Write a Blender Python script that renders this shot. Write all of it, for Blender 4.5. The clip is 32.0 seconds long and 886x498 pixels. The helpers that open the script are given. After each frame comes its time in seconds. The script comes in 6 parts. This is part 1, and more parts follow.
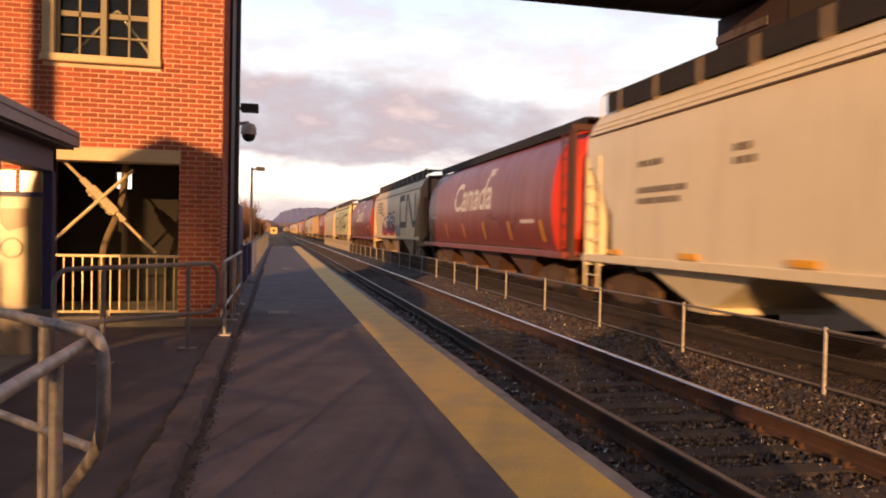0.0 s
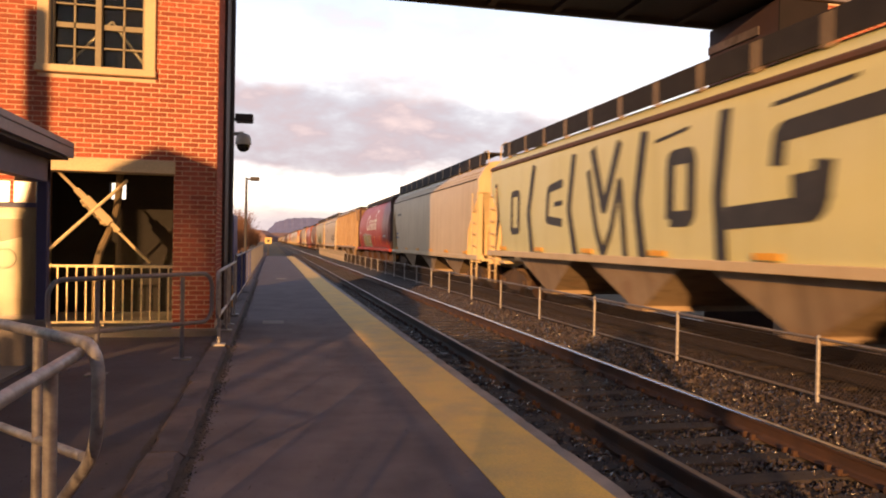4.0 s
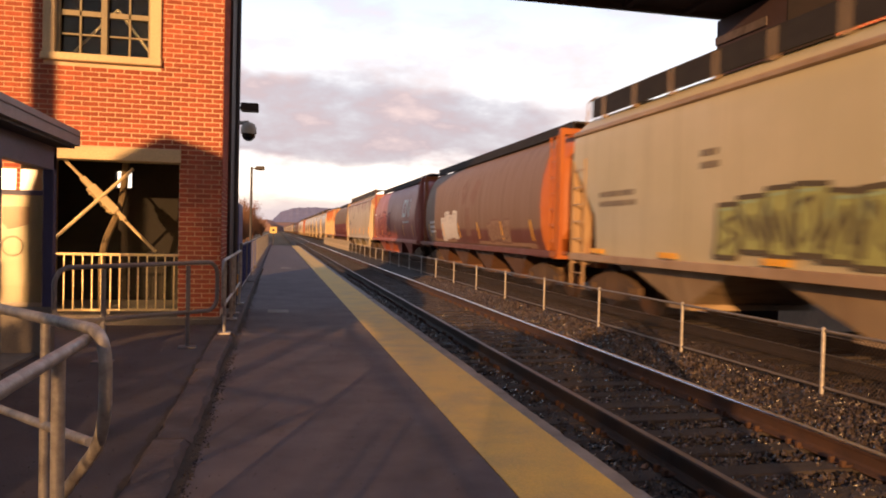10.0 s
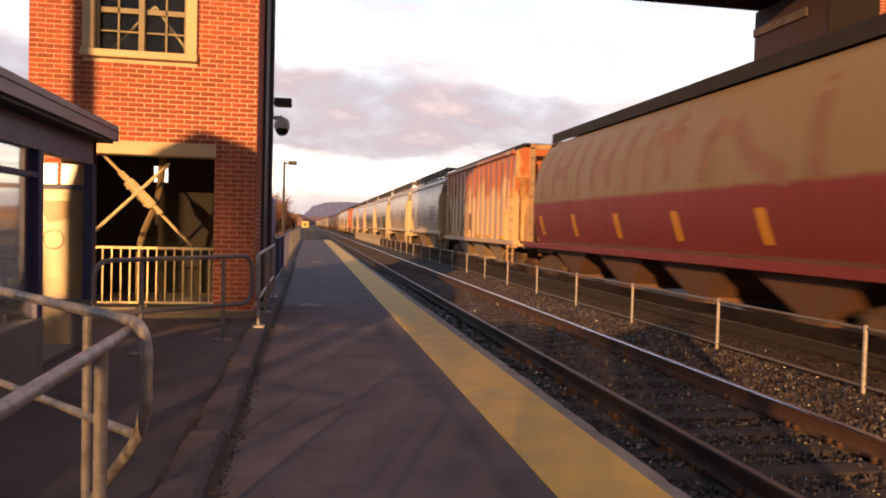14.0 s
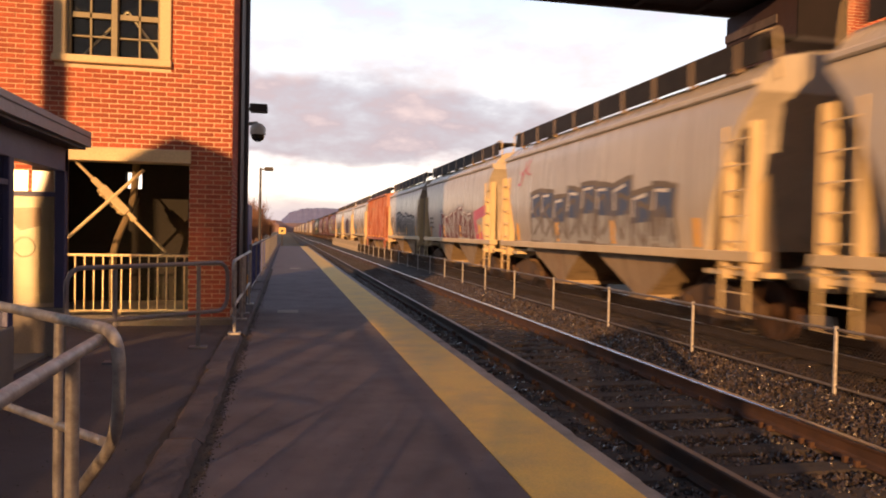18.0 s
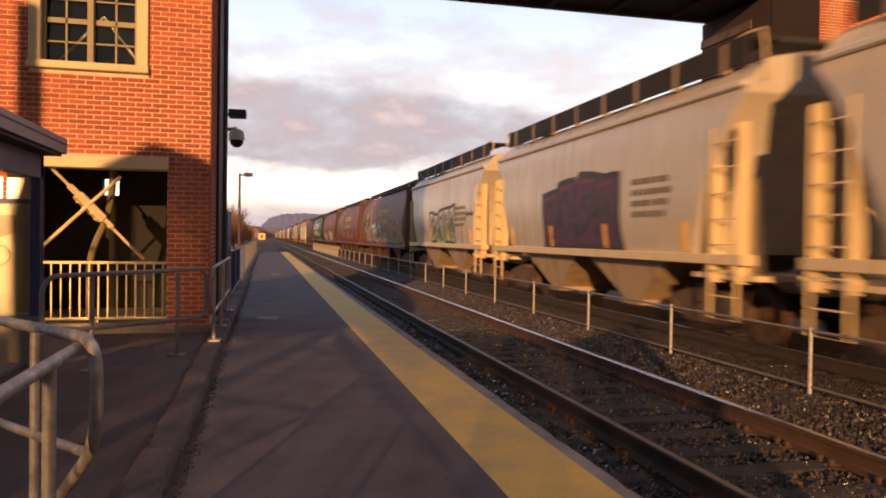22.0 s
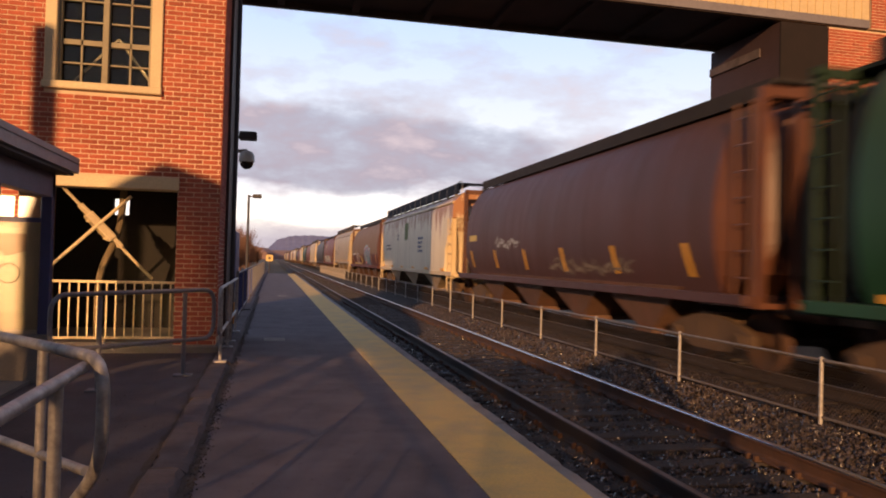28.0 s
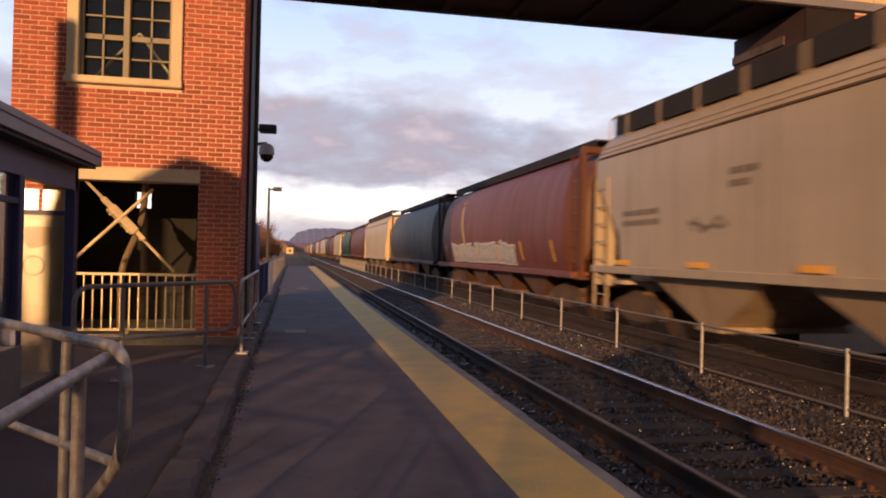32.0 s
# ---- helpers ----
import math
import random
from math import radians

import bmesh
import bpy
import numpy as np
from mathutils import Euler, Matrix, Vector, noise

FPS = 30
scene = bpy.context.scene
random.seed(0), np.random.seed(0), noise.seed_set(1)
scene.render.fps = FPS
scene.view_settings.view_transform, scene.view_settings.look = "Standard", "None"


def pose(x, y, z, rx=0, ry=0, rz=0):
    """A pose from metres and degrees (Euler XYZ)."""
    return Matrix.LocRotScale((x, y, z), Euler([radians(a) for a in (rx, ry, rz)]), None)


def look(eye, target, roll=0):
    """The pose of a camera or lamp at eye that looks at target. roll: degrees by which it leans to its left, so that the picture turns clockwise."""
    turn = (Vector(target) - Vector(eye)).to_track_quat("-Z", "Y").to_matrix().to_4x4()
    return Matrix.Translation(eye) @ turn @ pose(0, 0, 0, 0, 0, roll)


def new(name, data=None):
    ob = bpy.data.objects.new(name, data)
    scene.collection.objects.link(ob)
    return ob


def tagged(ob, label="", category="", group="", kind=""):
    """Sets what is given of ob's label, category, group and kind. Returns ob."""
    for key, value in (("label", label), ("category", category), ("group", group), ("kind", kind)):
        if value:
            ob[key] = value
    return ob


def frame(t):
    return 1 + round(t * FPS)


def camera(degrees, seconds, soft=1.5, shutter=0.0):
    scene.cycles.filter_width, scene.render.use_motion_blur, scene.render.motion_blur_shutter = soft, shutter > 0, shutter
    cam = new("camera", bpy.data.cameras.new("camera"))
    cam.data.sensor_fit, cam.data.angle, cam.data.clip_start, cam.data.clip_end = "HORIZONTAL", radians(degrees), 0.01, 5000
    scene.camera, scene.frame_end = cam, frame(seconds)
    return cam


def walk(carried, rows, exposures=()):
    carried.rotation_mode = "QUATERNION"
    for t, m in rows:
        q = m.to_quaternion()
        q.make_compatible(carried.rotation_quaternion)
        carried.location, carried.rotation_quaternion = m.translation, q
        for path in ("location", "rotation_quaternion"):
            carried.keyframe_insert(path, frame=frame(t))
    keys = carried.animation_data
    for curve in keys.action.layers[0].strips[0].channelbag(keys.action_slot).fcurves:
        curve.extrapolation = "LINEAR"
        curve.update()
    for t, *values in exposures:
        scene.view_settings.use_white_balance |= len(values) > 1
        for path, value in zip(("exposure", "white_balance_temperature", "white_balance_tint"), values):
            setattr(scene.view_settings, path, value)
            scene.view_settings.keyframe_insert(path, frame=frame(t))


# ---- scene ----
cam = camera(62.0, 32.0, soft=1.9, shutter=0.5)
PATH = [
    (0, pose(0.008, 0.027, 1.368, 88.806, -1.175, -12.656)),
    (0.5, pose(0.003, 0.024, 1.372, 89.048, -1.255, -11.984)),
    (1, pose(-0.022, 0.017, 1.362, 89.891, -0.877, -15.010)),
    (1.5, pose(-0.036, -0.061, 1.395, 90.037, -0.895, -19.377)),
    (2, pose(0.003, -0.047, 1.366, 89.109, -1.147, -16.452)),
    (2.5, pose(0.004, 0.025, 1.365, 88.232, -1.177, -12.365)),
    (3, pose(0.009, 0.039, 1.364, 88.451, -1.095, -10.138)),
    (3.5, pose(0.007, 0.029, 1.367, 88.621, -1.206, -11.032)),
    (4, pose(0.009, 0.003, 1.365, 89.568, -1.029, -13.060)),
    (4.5, pose(0.010, 0.007, 1.362, 89.831, -0.815, -13.516)),
    (6.5, pose(0.003, 0.013, 1.361, 89.829, -1.150, -13.115)),
    (7, pose(0.004, 0.010, 1.360, 90.095, -0.880, -12.467)),
    (7.5, pose(0.005, 0.009, 1.357, 90.493, -1.071, -12.128)),
    (8, pose(-0.001, 0.012, 1.358, 90.216, -1.329, -11.924)),
    (8.5, pose(-0.001, 0.011, 1.358, 89.575, -1.243, -11.535)),
    (9, pose(0.000, -0.000, 1.360, 88.923, -1.445, -12.245)),
    (9.5, pose(0.005, -0.003, 1.361, 88.758, -1.221, -12.370)),
    (10, pose(0.005, -0.000, 1.360, 88.810, -1.319, -12.692)),
    (10.5, pose(0.002, 0.001, 1.361, 88.598, -1.325, -12.560)),
    (11, pose(0.002, 0.002, 1.363, 88.517, -1.352, -12.128)),
    (11.5, pose(-0.007, 0.015, 1.357, 88.536, -1.280, -11.767)),
    (12, pose(-0.013, 0.018, 1.356, 88.724, -1.313, -11.501)),
    (12.5, pose(-0.021, 0.041, 1.354, 89.105, -1.578, -10.489)),
    (13, pose(-0.020, 0.040, 1.355, 88.894, -1.538, -10.072)),
    (13.5, pose(-0.016, 0.024, 1.359, 88.773, -1.514, -9.968)),
    (14, pose(-0.018, 0.026, 1.359, 88.336, -1.460, -10.332)),
    (14.5, pose(-0.019, 0.027, 1.358, 88.209, -1.488, -10.677)),
    (15, pose(-0.015, 0.018, 1.359, 88.310, -1.561, -11.013)),
    (15.5, pose(-0.013, 0.022, 1.355, 88.295, -1.670, -11.405)),
    (17.5, pose(-0.010, 0.009, 1.360, 88.715, -1.605, -12.218)),
    (18, pose(-0.008, 0.011, 1.355, 88.808, -1.131, -12.049)),
    (18.5, pose(-0.011, 0.023, 1.356, 88.976, -1.018, -12.100)),
    (19, pose(-0.009, 0.004, 1.360, 89.288, -0.927, -12.589)),
    (19.5, pose(-0.010, 0.002, 1.359, 89.632, -0.736, -12.944)),
    (20, pose(-0.003, -0.006, 1.360, 89.512, -0.490, -13.220)),
    (20.5, pose(-0.006, -0.003, 1.359, 89.357, -0.720, -13.459)),
    (21, pose(-0.006, 0.002, 1.359, 89.218, -0.704, -13.506)),
    (21.5, pose(0.000, -0.022, 1.361, 89.075, -0.814, -13.633)),
    (22, pose(-0.003, -0.013, 1.360, 89.189, -0.762, -13.537)),
    (22.5, pose(-0.002, -0.021, 1.359, 89.012, -0.875, -13.595)),
    (23, pose(-0.003, -0.030, 1.361, 89.048, -0.871, -13.660)),
    (23.5, pose(-0.007, -0.027, 1.362, 88.967, -0.731, -13.472)),
    (24, pose(-0.003, -0.024, 1.359, 89.078, -0.801, -13.489)),
    (24.5, pose(-0.001, 0.001, 1.349, 89.137, -0.222, -13.092)),
    (25, pose(-0.000, 0.006, 1.351, 89.558, -0.507, -12.846)),
    (25.5, pose(-0.005, 0.018, 1.353, 90.143, -1.180, -12.660)),
    (27.5, pose(-0.009, 0.002, 1.355, 91.015, -1.162, -13.210)),
    (28, pose(-0.012, -0.002, 1.357, 91.029, -1.493, -12.991)),
    (28.5, pose(-0.014, -0.004, 1.356, 91.169, -1.533, -12.799)),
    (29, pose(-0.012, 0.013, 1.351, 91.251, -1.321, -12.656)),
    (29.5, pose(-0.001, 0.010, 1.351, 90.782, -1.256, -12.739)),
    (30, pose(0.001, 0.014, 1.349, 90.586, -1.556, -12.780)),
    (30.5, pose(-0.001, 0.024, 1.348, 90.958, -1.153, -12.218)),
    (31, pose(0.001, 0.017, 1.347, 90.773, -1.199, -11.909)),
    (31.5, pose(-0.006, 0.017, 1.349, 90.458, -1.212, -11.845)),
    (32, pose(-0.010, 0.023, 1.348, 90.389, -1.308, -11.482)),
]
walk(cam, PATH, [(0, 0.28, 7450, 12), (2.5, 0.44, 7450, 12), (4.2, 0.4, 7450, 12), (7, 0.18, 7450, 12), (8.5, 0.2, 7450, 12), (11, 0.40, 7450, 12), (15, 0.40, 7450, 12), (18, 0.34, 7450, 12), (20, 0.24, 7500, 12), (22, 0.2, 7450, 12), (25.3, 0.45, 7250, 12), (28, 0.02, 6600, 12), (30, -0.06, 6450, 12), (32, -0.02, 6450, 12)])

# ---- light ----
SUN_EL, SUN_AZ = radians(10.0), radians(20.0)   # the sun stands low behind the camera; its light travels to +y and a little to +x
world = bpy.data.worlds.new("sky")
scene.world = world
world.use_nodes = True
scene.view_settings.exposure = 0.0


def build_sky():
    nt = world.node_tree
    nt.nodes.clear()
    N, L = nt.nodes.new, nt.links.new
    out, bg, sky = N("ShaderNodeOutputWorld"), N("ShaderNodeBackground"), N("ShaderNodeTexSky")
    sky.sky_type, sky.sun_disc = "NISHITA", False
    sky.sun_elevation, sky.sun_rotation = SUN_EL, SUN_AZ + math.pi
    sky.air_density, sky.dust_density = 1.0, 1.0
    geo, sep = N("ShaderNodeTexCoord"), N("ShaderNodeSeparateXYZ")
    L(geo.outputs["Generated"], sep.inputs[0])

    def mth(op, a, b=None, clamp=False):
        n = N("ShaderNodeMath")
        n.operation, n.use_clamp = op, clamp
        for i, v in enumerate((a, b)):
            if v is None:
                continue
            if isinstance(v, (int, float)):
                n.inputs[i].default_value = v
            else:
                L(v, n.inputs[i])
        return n.outputs[0]

    # cloud sheet seen in perspective: direction divided by its height
    az = mth("ARCTAN2", sep.outputs["X"], sep.outputs["Y"])
    el = mth("ARCSINE", sep.outputs["Z"])
    comb = N("ShaderNodeCombineXYZ")
    L(mth("MULTIPLY", az, 3.2), comb.inputs[0])
    L(mth("MULTIPLY", el, 7.5), comb.inputs[1])
    n1, n2 = N("ShaderNodeTexNoise"), N("ShaderNodeTexNoise")
    for n, sc, de, ro in ((n1, 1.5, 6, 0.5), (n2, 2.6, 8, 0.55)):
        L(comb.outputs[0], n.inputs["Vector"])
        n.inputs["Scale"].default_value, n.inputs["Detail"].default_value, n.inputs["Roughness"].default_value = sc, de, ro
    # the cloud bank stands at six to twelve degrees and thins out above
    away = N("ShaderNodeMapRange")
    away.interpolation_type = "SMOOTHSTEP"
    for i, v in enumerate((0.2, 0.55, 0.0, 0.06)):
        away.inputs[i + 1].default_value = v
    L(az, away.inputs[0])
    elw = mth("ADD", mth("ADD", el, away.outputs[0]), mth("MULTIPLY", mth("SUBTRACT", n1.outputs[0], 0.5), 0.13))
    bank = N("ShaderNodeValToRGB")
    cr = bank.color_ramp
    cr.interpolation = "EASE"
    pts = [(0.0, 0.7), (0.03, 0.7), (0.048, 0.12), (0.082, 0.1), (0.102, 1.0), (0.18, 0.95), (0.215, 0.34), (0.24, 0.2), (0.30, 0.17), (0.36, 0.05), (0.6, 0.25)]
    while len(cr.elements) < len(pts):
        cr.elements.new(0.5)
    for e, (p, v) in zip(cr.elements, pts):
        e.position, e.color = p, (v, v, v, 1)
    L(elw, bank.inputs[0])
    ragged = mth("SUBTRACT", mth("MULTIPLY", mth("SUBTRACT", n2.outputs[0], 0.5), 2.6), 0.1)
    cover = mth("ADD", bank.outputs[0], ragged, True)
    colour = N("ShaderNodeValToRGB")
    cc = colour.color_ramp
    cols = [(0.0, (0.42, 0.36, 0.39)), (0.026, (0.50, 0.44, 0.46)), (0.048, (0.95, 0.86, 0.75)), (0.10, (0.62, 0.62, 0.66)), (0.2, (0.54, 0.58, 0.66)), (0.34, (0.36, 0.48, 0.70)), (0.45, (0.20, 0.29, 0.50)), (1.0, (0.09, 0.14, 0.27))]
    while len(cc.elements) < len(cols):
        cc.elements.new(0.5)
    for e, (p, v) in zip(cc.elements, cols):
        e.position, e.color = p, (*v, 1)
    L(el, colour.inputs[0])
    shade = N("ShaderNodeMix")
    shade.data_type = "RGBA"
    shade.inputs[6].default_value, shade.inputs[7].default_value = (0.135, 0.14, 0.215, 1), (0.42, 0.35, 0.38, 1)
    L(mth("MULTIPLY", mth("SUBTRACT", n2.outputs[0], 0.36), 3.2, True), shade.inputs[0])
    mix = N("ShaderNodeMix")
    mix.data_type = "RGBA"
    L(cover, mix.inputs[0])
    L(colour.outputs[0], mix.inputs[6])
    L(shade.outputs[2], mix.inputs[7])
    # the unseen sky behind the camera is dimmed to grey, added to deepen the shade
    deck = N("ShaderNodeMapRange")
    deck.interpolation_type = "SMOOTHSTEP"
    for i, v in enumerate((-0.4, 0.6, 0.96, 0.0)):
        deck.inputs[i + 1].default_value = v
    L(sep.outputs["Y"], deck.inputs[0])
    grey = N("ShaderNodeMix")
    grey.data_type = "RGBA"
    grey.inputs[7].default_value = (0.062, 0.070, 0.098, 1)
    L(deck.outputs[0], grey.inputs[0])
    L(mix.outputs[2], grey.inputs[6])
    # thin cloud veils the clear sky's own colour
    veil = N("ShaderNodeMix")
    veil.data_type = "RGBA"
    veil.inputs[0].default_value = 0.96
    lift = N("ShaderNodeMix")
    lift.data_type, lift.blend_type = "RGBA", "MULTIPLY"
    lift.inputs[0].default_value, lift.inputs[7].default_value = 1.0, (SKY_GAIN, SKY_GAIN, SKY_GAIN, 1)
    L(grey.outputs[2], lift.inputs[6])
    L(sky.outputs[0], veil.inputs[6])
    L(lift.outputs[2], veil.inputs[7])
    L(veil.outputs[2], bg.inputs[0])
    bg.inputs[1].default_value = 0.1
    L(bg.outputs[0], out.inputs[0])


SKY_GAIN = 17.0
build_sky()
sun = new("sun", bpy.data.lights.new("sun", "SUN"))
sun.data.energy, sun.data.angle, sun.data.color = 5.0, radians(0.45), (1.0, 0.56, 0.25)
sun.matrix_world = look((0, 0, 50), (math.sin(SUN_AZ) * 10, math.cos(SUN_AZ) * 10, 50 - 10 * math.tan(SUN_EL)))


# ---- materials ----
def surface(name, base, other=None, rough=0.8, metal=0.0, scale=6.0, fine=60.0, bump=0.15, mixing=0.5, stretch=(1, 1, 1), tint=0.0, spec=0.5, coords="Object", island=0.0):
    """A procedural surface: two colours in large blotches, fine grain, relief; tint varies it from piece to piece."""
    m = bpy.data.materials.new(name)
    m.use_nodes = True
    nt = m.node_tree
    N, L = nt.nodes.new, nt.links.new
    b = nt.nodes["Principled BSDF"]
    other = other or tuple(c * 0.7 for c in base)
    tc, mp = N("ShaderNodeTexCoord"), N("ShaderNodeMapping")
    mp.inputs["Scale"].default_value = stretch
    L(tc.outputs[coords], mp.inputs[0])
    big, small = N("ShaderNodeTexNoise"), N("ShaderNodeTexNoise")
    for n, sc in ((big, scale), (small, fine)):
        L(mp.outputs[0], n.inputs["Vector"])
        n.inputs["Scale"].default_value, n.inputs["Detail"].default_value, n.inputs["Roughness"].default_value = sc, 6, 0.6
    ramp = N("ShaderNodeMapRange")
    ramp.inputs[1].default_value, ramp.inputs[2].default_value = mixing - 0.18, mixing + 0.18
    L(big.outputs[0], ramp.inputs[0])
    mix = N("ShaderNodeMix")
    mix.data_type = "RGBA"
    mix.inputs[6].default_value, mix.inputs[7].default_value = (*base, 1), (*other, 1)
    L(ramp.outputs[0], mix.inputs[0])
    hsv = N("ShaderNodeHueSaturation")
    grain = N("ShaderNodeMapRange")
    grain.inputs[3].default_value, grain.inputs[4].default_value = 0.72, 1.28
    L(small.outputs[0], grain.inputs[0])
    value = grain.outputs[0]
    if tint:
        oi, tr, mu = N("ShaderNodeObjectInfo"), N("ShaderNodeMapRange"), N("ShaderNodeMath")
        tr.inputs[3].default_value, tr.inputs[4].default_value = 1 - tint, 1 + tint
        mu.operation = "MULTIPLY"
        L(oi.outputs["Random"], tr.inputs[0])
        L(tr.outputs[0], mu.inputs[0])
        L(value, mu.inputs[1])
        value = mu.outputs[0]
    if island:
        gi, tr, mu = N("ShaderNodeNewGeometry"), N("ShaderNodeMapRange"), N("ShaderNodeMath")
        tr.inputs[3].default_value, tr.inputs[4].default_value = 1 - island, 1 + island
        mu.operation = "MULTIPLY"
        L(gi.outputs["Random Per Island"], tr.inputs[0])
        L(tr.outputs[0], mu.inputs[0])
        L(value, mu.inputs[1])
        value = mu.outputs[0]
    L(value, hsv.inputs["Value"])
    L(mix.outputs[2], hsv.inputs["Color"])
    L(hsv.outputs[0], b.inputs["Base Color"])
    b.inputs["Roughness"].default_value, b.inputs["Metallic"].default_value = rough, metal
    b.inputs["Specular IOR Level"].default_value = spec
    if bump:
        bm_ = N("ShaderNodeBump")
        bm_.inputs["Strength"].default_value, bm_.inputs["Distance"].default_value = bump, 0.01
        L(small.outputs[0], bm_.inputs["Height"])
        L(bm_.outputs[0], b.inputs["Normal"])
    return m


def car_paint(name, base, faded=None, rust=0.0, grime=0.35, rough=0.36, top=None, split=2.6, rust_colour=(0.20, 0.06, 0.02), high=None, runs=1.0):
    """Old freight-car paint: faded blotches, vertical grime streaks and rust; top: a second colour above the height split;
    high: the height from which rust sets in under the roof; runs: below 1 it runs down in streaks."""
    m = bpy.data.materials.new(name)
    m.use_nodes = True
    nt = m.node_tree
    N, L = nt.nodes.new, nt.links.new
    b = nt.nodes["Principled BSDF"]
    tc = N("ShaderNodeTexCoord")
    oi, off = N("ShaderNodeObjectInfo"), N("ShaderNodeVectorMath")
    L(tc.outputs["Object"], off.inputs[0])
    mul = N("ShaderNodeMath")
    mul.operation, mul.inputs[1].default_value = "MULTIPLY", 40.0
    L(oi.outputs["Random"], mul.inputs[0])
    cb = N("ShaderNodeCombineXYZ")
    L(mul.outputs[0], cb.inputs[0])
    L(cb.outputs[0], off.inputs[1])

    def tex(stretch, sc, detail=6):
        mp, n = N("ShaderNodeMapping"), N("ShaderNodeTexNoise")
        mp.inputs["Scale"].default_value = stretch
        L(off.outputs[0], mp.inputs[0])
        L(mp.outputs[0], n.inputs["Vector"])
        n.inputs["Scale"].default_value, n.inputs["Detail"].default_value, n.inputs["Roughness"].default_value = sc, detail, 0.62
        return n.outputs[0]

    def ramp(v, lo, hi, a=0.0, c=1.0):
        r = N("ShaderNodeMapRange")
        for i, x in enumerate((lo, hi, a, c)):
            r.inputs[i + 1].default_value = x
        L(v, r.inputs[0])
        return r.outputs[0]

    def blend(f, a, c):
        x = N("ShaderNodeMix")
        x.data_type = "RGBA"
        for i, v in ((0, f), (6, a), (7, c)):
            if isinstance(v, tuple):
                x.inputs[i].default_value = (*v, 1)
            else:
                L(v, x.inputs[i])
        return x.outputs[2]

    faded = faded or tuple(min(1, c * 0.75 + 0.05) for c in base)
    col = blend(ramp(tex((1, 0.5, 0.7), 0.9), 0.4, 0.65), base, faded)
    if top:
        sp = N("ShaderNodeSeparateXYZ")
        L(tc.outputs["Object"], sp.inputs[0])
        ad = N("ShaderNodeMath")
        ad.operation = "ADD"
        L(sp.outputs["Z"], ad.inputs[0])
        L(ramp(tex((1, 1, 1), 2.5), 0.3, 0.7, -0.025, 0.025), ad.inputs[1])
        col = blend(ramp(ad.outputs[0], split - 0.05, split + 0.05), col, top)
    streak = tex((1, 3.2, 0.16), 1.6)
    col = blend(ramp(streak, 0.5, 0.78, 0.0, grime), col, (0.075, 0.055, 0.045))
    patches = tex((1, 1, 0.6 * runs), 1.7, 9)
    if high:
        hz, sub = N("ShaderNodeSeparateXYZ"), N("ShaderNodeMath")
        L(tc.outputs["Object"], hz.inputs[0])
        sub.operation = "ADD"
        L(patches, sub.inputs[0])
        L(ramp(hz.outputs["Z"], high - 0.7, high + 0.9, -0.2, 0.13), sub.inputs[1])
        patches = sub.outputs[0]
    col = blend(ramp(patches, 0.64 - 0.32 * rust, 0.74 - 0.32 * rust, 0.0, min(0.92, rust * 1.8)), col, rust_colour)
    L(col, b.inputs["Base Color"])
    L(ramp(streak, 0.3, 0.7, rough, min(1, rough + 0.22)), b.inputs["Roughness"])
    b.inputs["Specular IOR Level"].default_value = 0.5
    bp = N("ShaderNodeBump")
    bp.inputs["Strength"].default_value, bp.inputs["Distance"].default_value = 0.16, 0.012
    L(tex((1, 1, 0.7), 3.0, 3), bp.inputs["Height"])
    L(bp.outputs[0], b.inputs["Normal"])
    return m


def glassy(name, tint=(0.8, 0.85, 0.85), rough=0.03):
    m = bpy.data.materials.new(name)
    m.use_nodes = True
    b = m.node_tree.nodes["Principled BSDF"]
    b.inputs["Base Color"].default_value = (*tint, 1)
    b.inputs["Transmission Weight"].default_value, b.inputs["Roughness"].default_value, b.inputs["IOR"].default_value = 1.0, rough, 1.45
    return m


ASPHALT = surface("asphalt", (0.108, 0.085, 0.088), (0.172, 0.139, 0.144), 0.9, scale=1.6, fine=110, bump=0.9)
PATH_ASPHALT = surface("path_asphalt", (0.06, 0.047, 0.051), (0.096, 0.078, 0.083), 0.9, scale=1.4, fine=80, bump=0.5)
YELLOW = surface("yellow_paint", (0.80, 0.50, 0.10), (0.58, 0.38, 0.12), 0.7, scale=2.2, fine=60, bump=0.4, mixing=0.58)
DARK_KERB = surface("weathered_kerb", (0.14, 0.106, 0.106), (0.075, 0.057, 0.057), 0.9, scale=3.5, fine=50, bump=0.6)
KERB = surface("kerb_concrete", (0.34, 0.295, 0.26), (0.20, 0.175, 0.155), 0.9, scale=3, fine=70, bump=0.5)
CONCRETE = surface("concrete", (0.22, 0.195, 0.175), (0.16, 0.14, 0.125), 0.9, scale=2.0, fine=60, bump=0.35)
DIRT = surface("kerb_dirt", (0.05, 0.038, 0.03), (0.085, 0.064, 0.052), 1.0, scale=9, fine=90, bump=0.8)
BALLAST = surface("ballast", (0.024, 0.019, 0.017), (0.04, 0.032, 0.028), 0.95, scale=2.2, fine=28, bump=1.0)
STONE = surface("ballast_stone", (0.018, 0.013, 0.0115), (0.085, 0.064, 0.053), 0.24, scale=8, fine=60, bump=0.4, island=0.8)
SOIL = surface("dry_grass_soil", (0.11, 0.085, 0.05), (0.07, 0.06, 0.035), 1.0, scale=0.3, fine=9, bump=0.8)
TIE = surface("creosoted_tie", (0.034, 0.026, 0.022), (0.056, 0.042, 0.035), 0.95, scale=3, fine=30, bump=0.6, stretch=(0.4, 3, 3), tint=0.25)
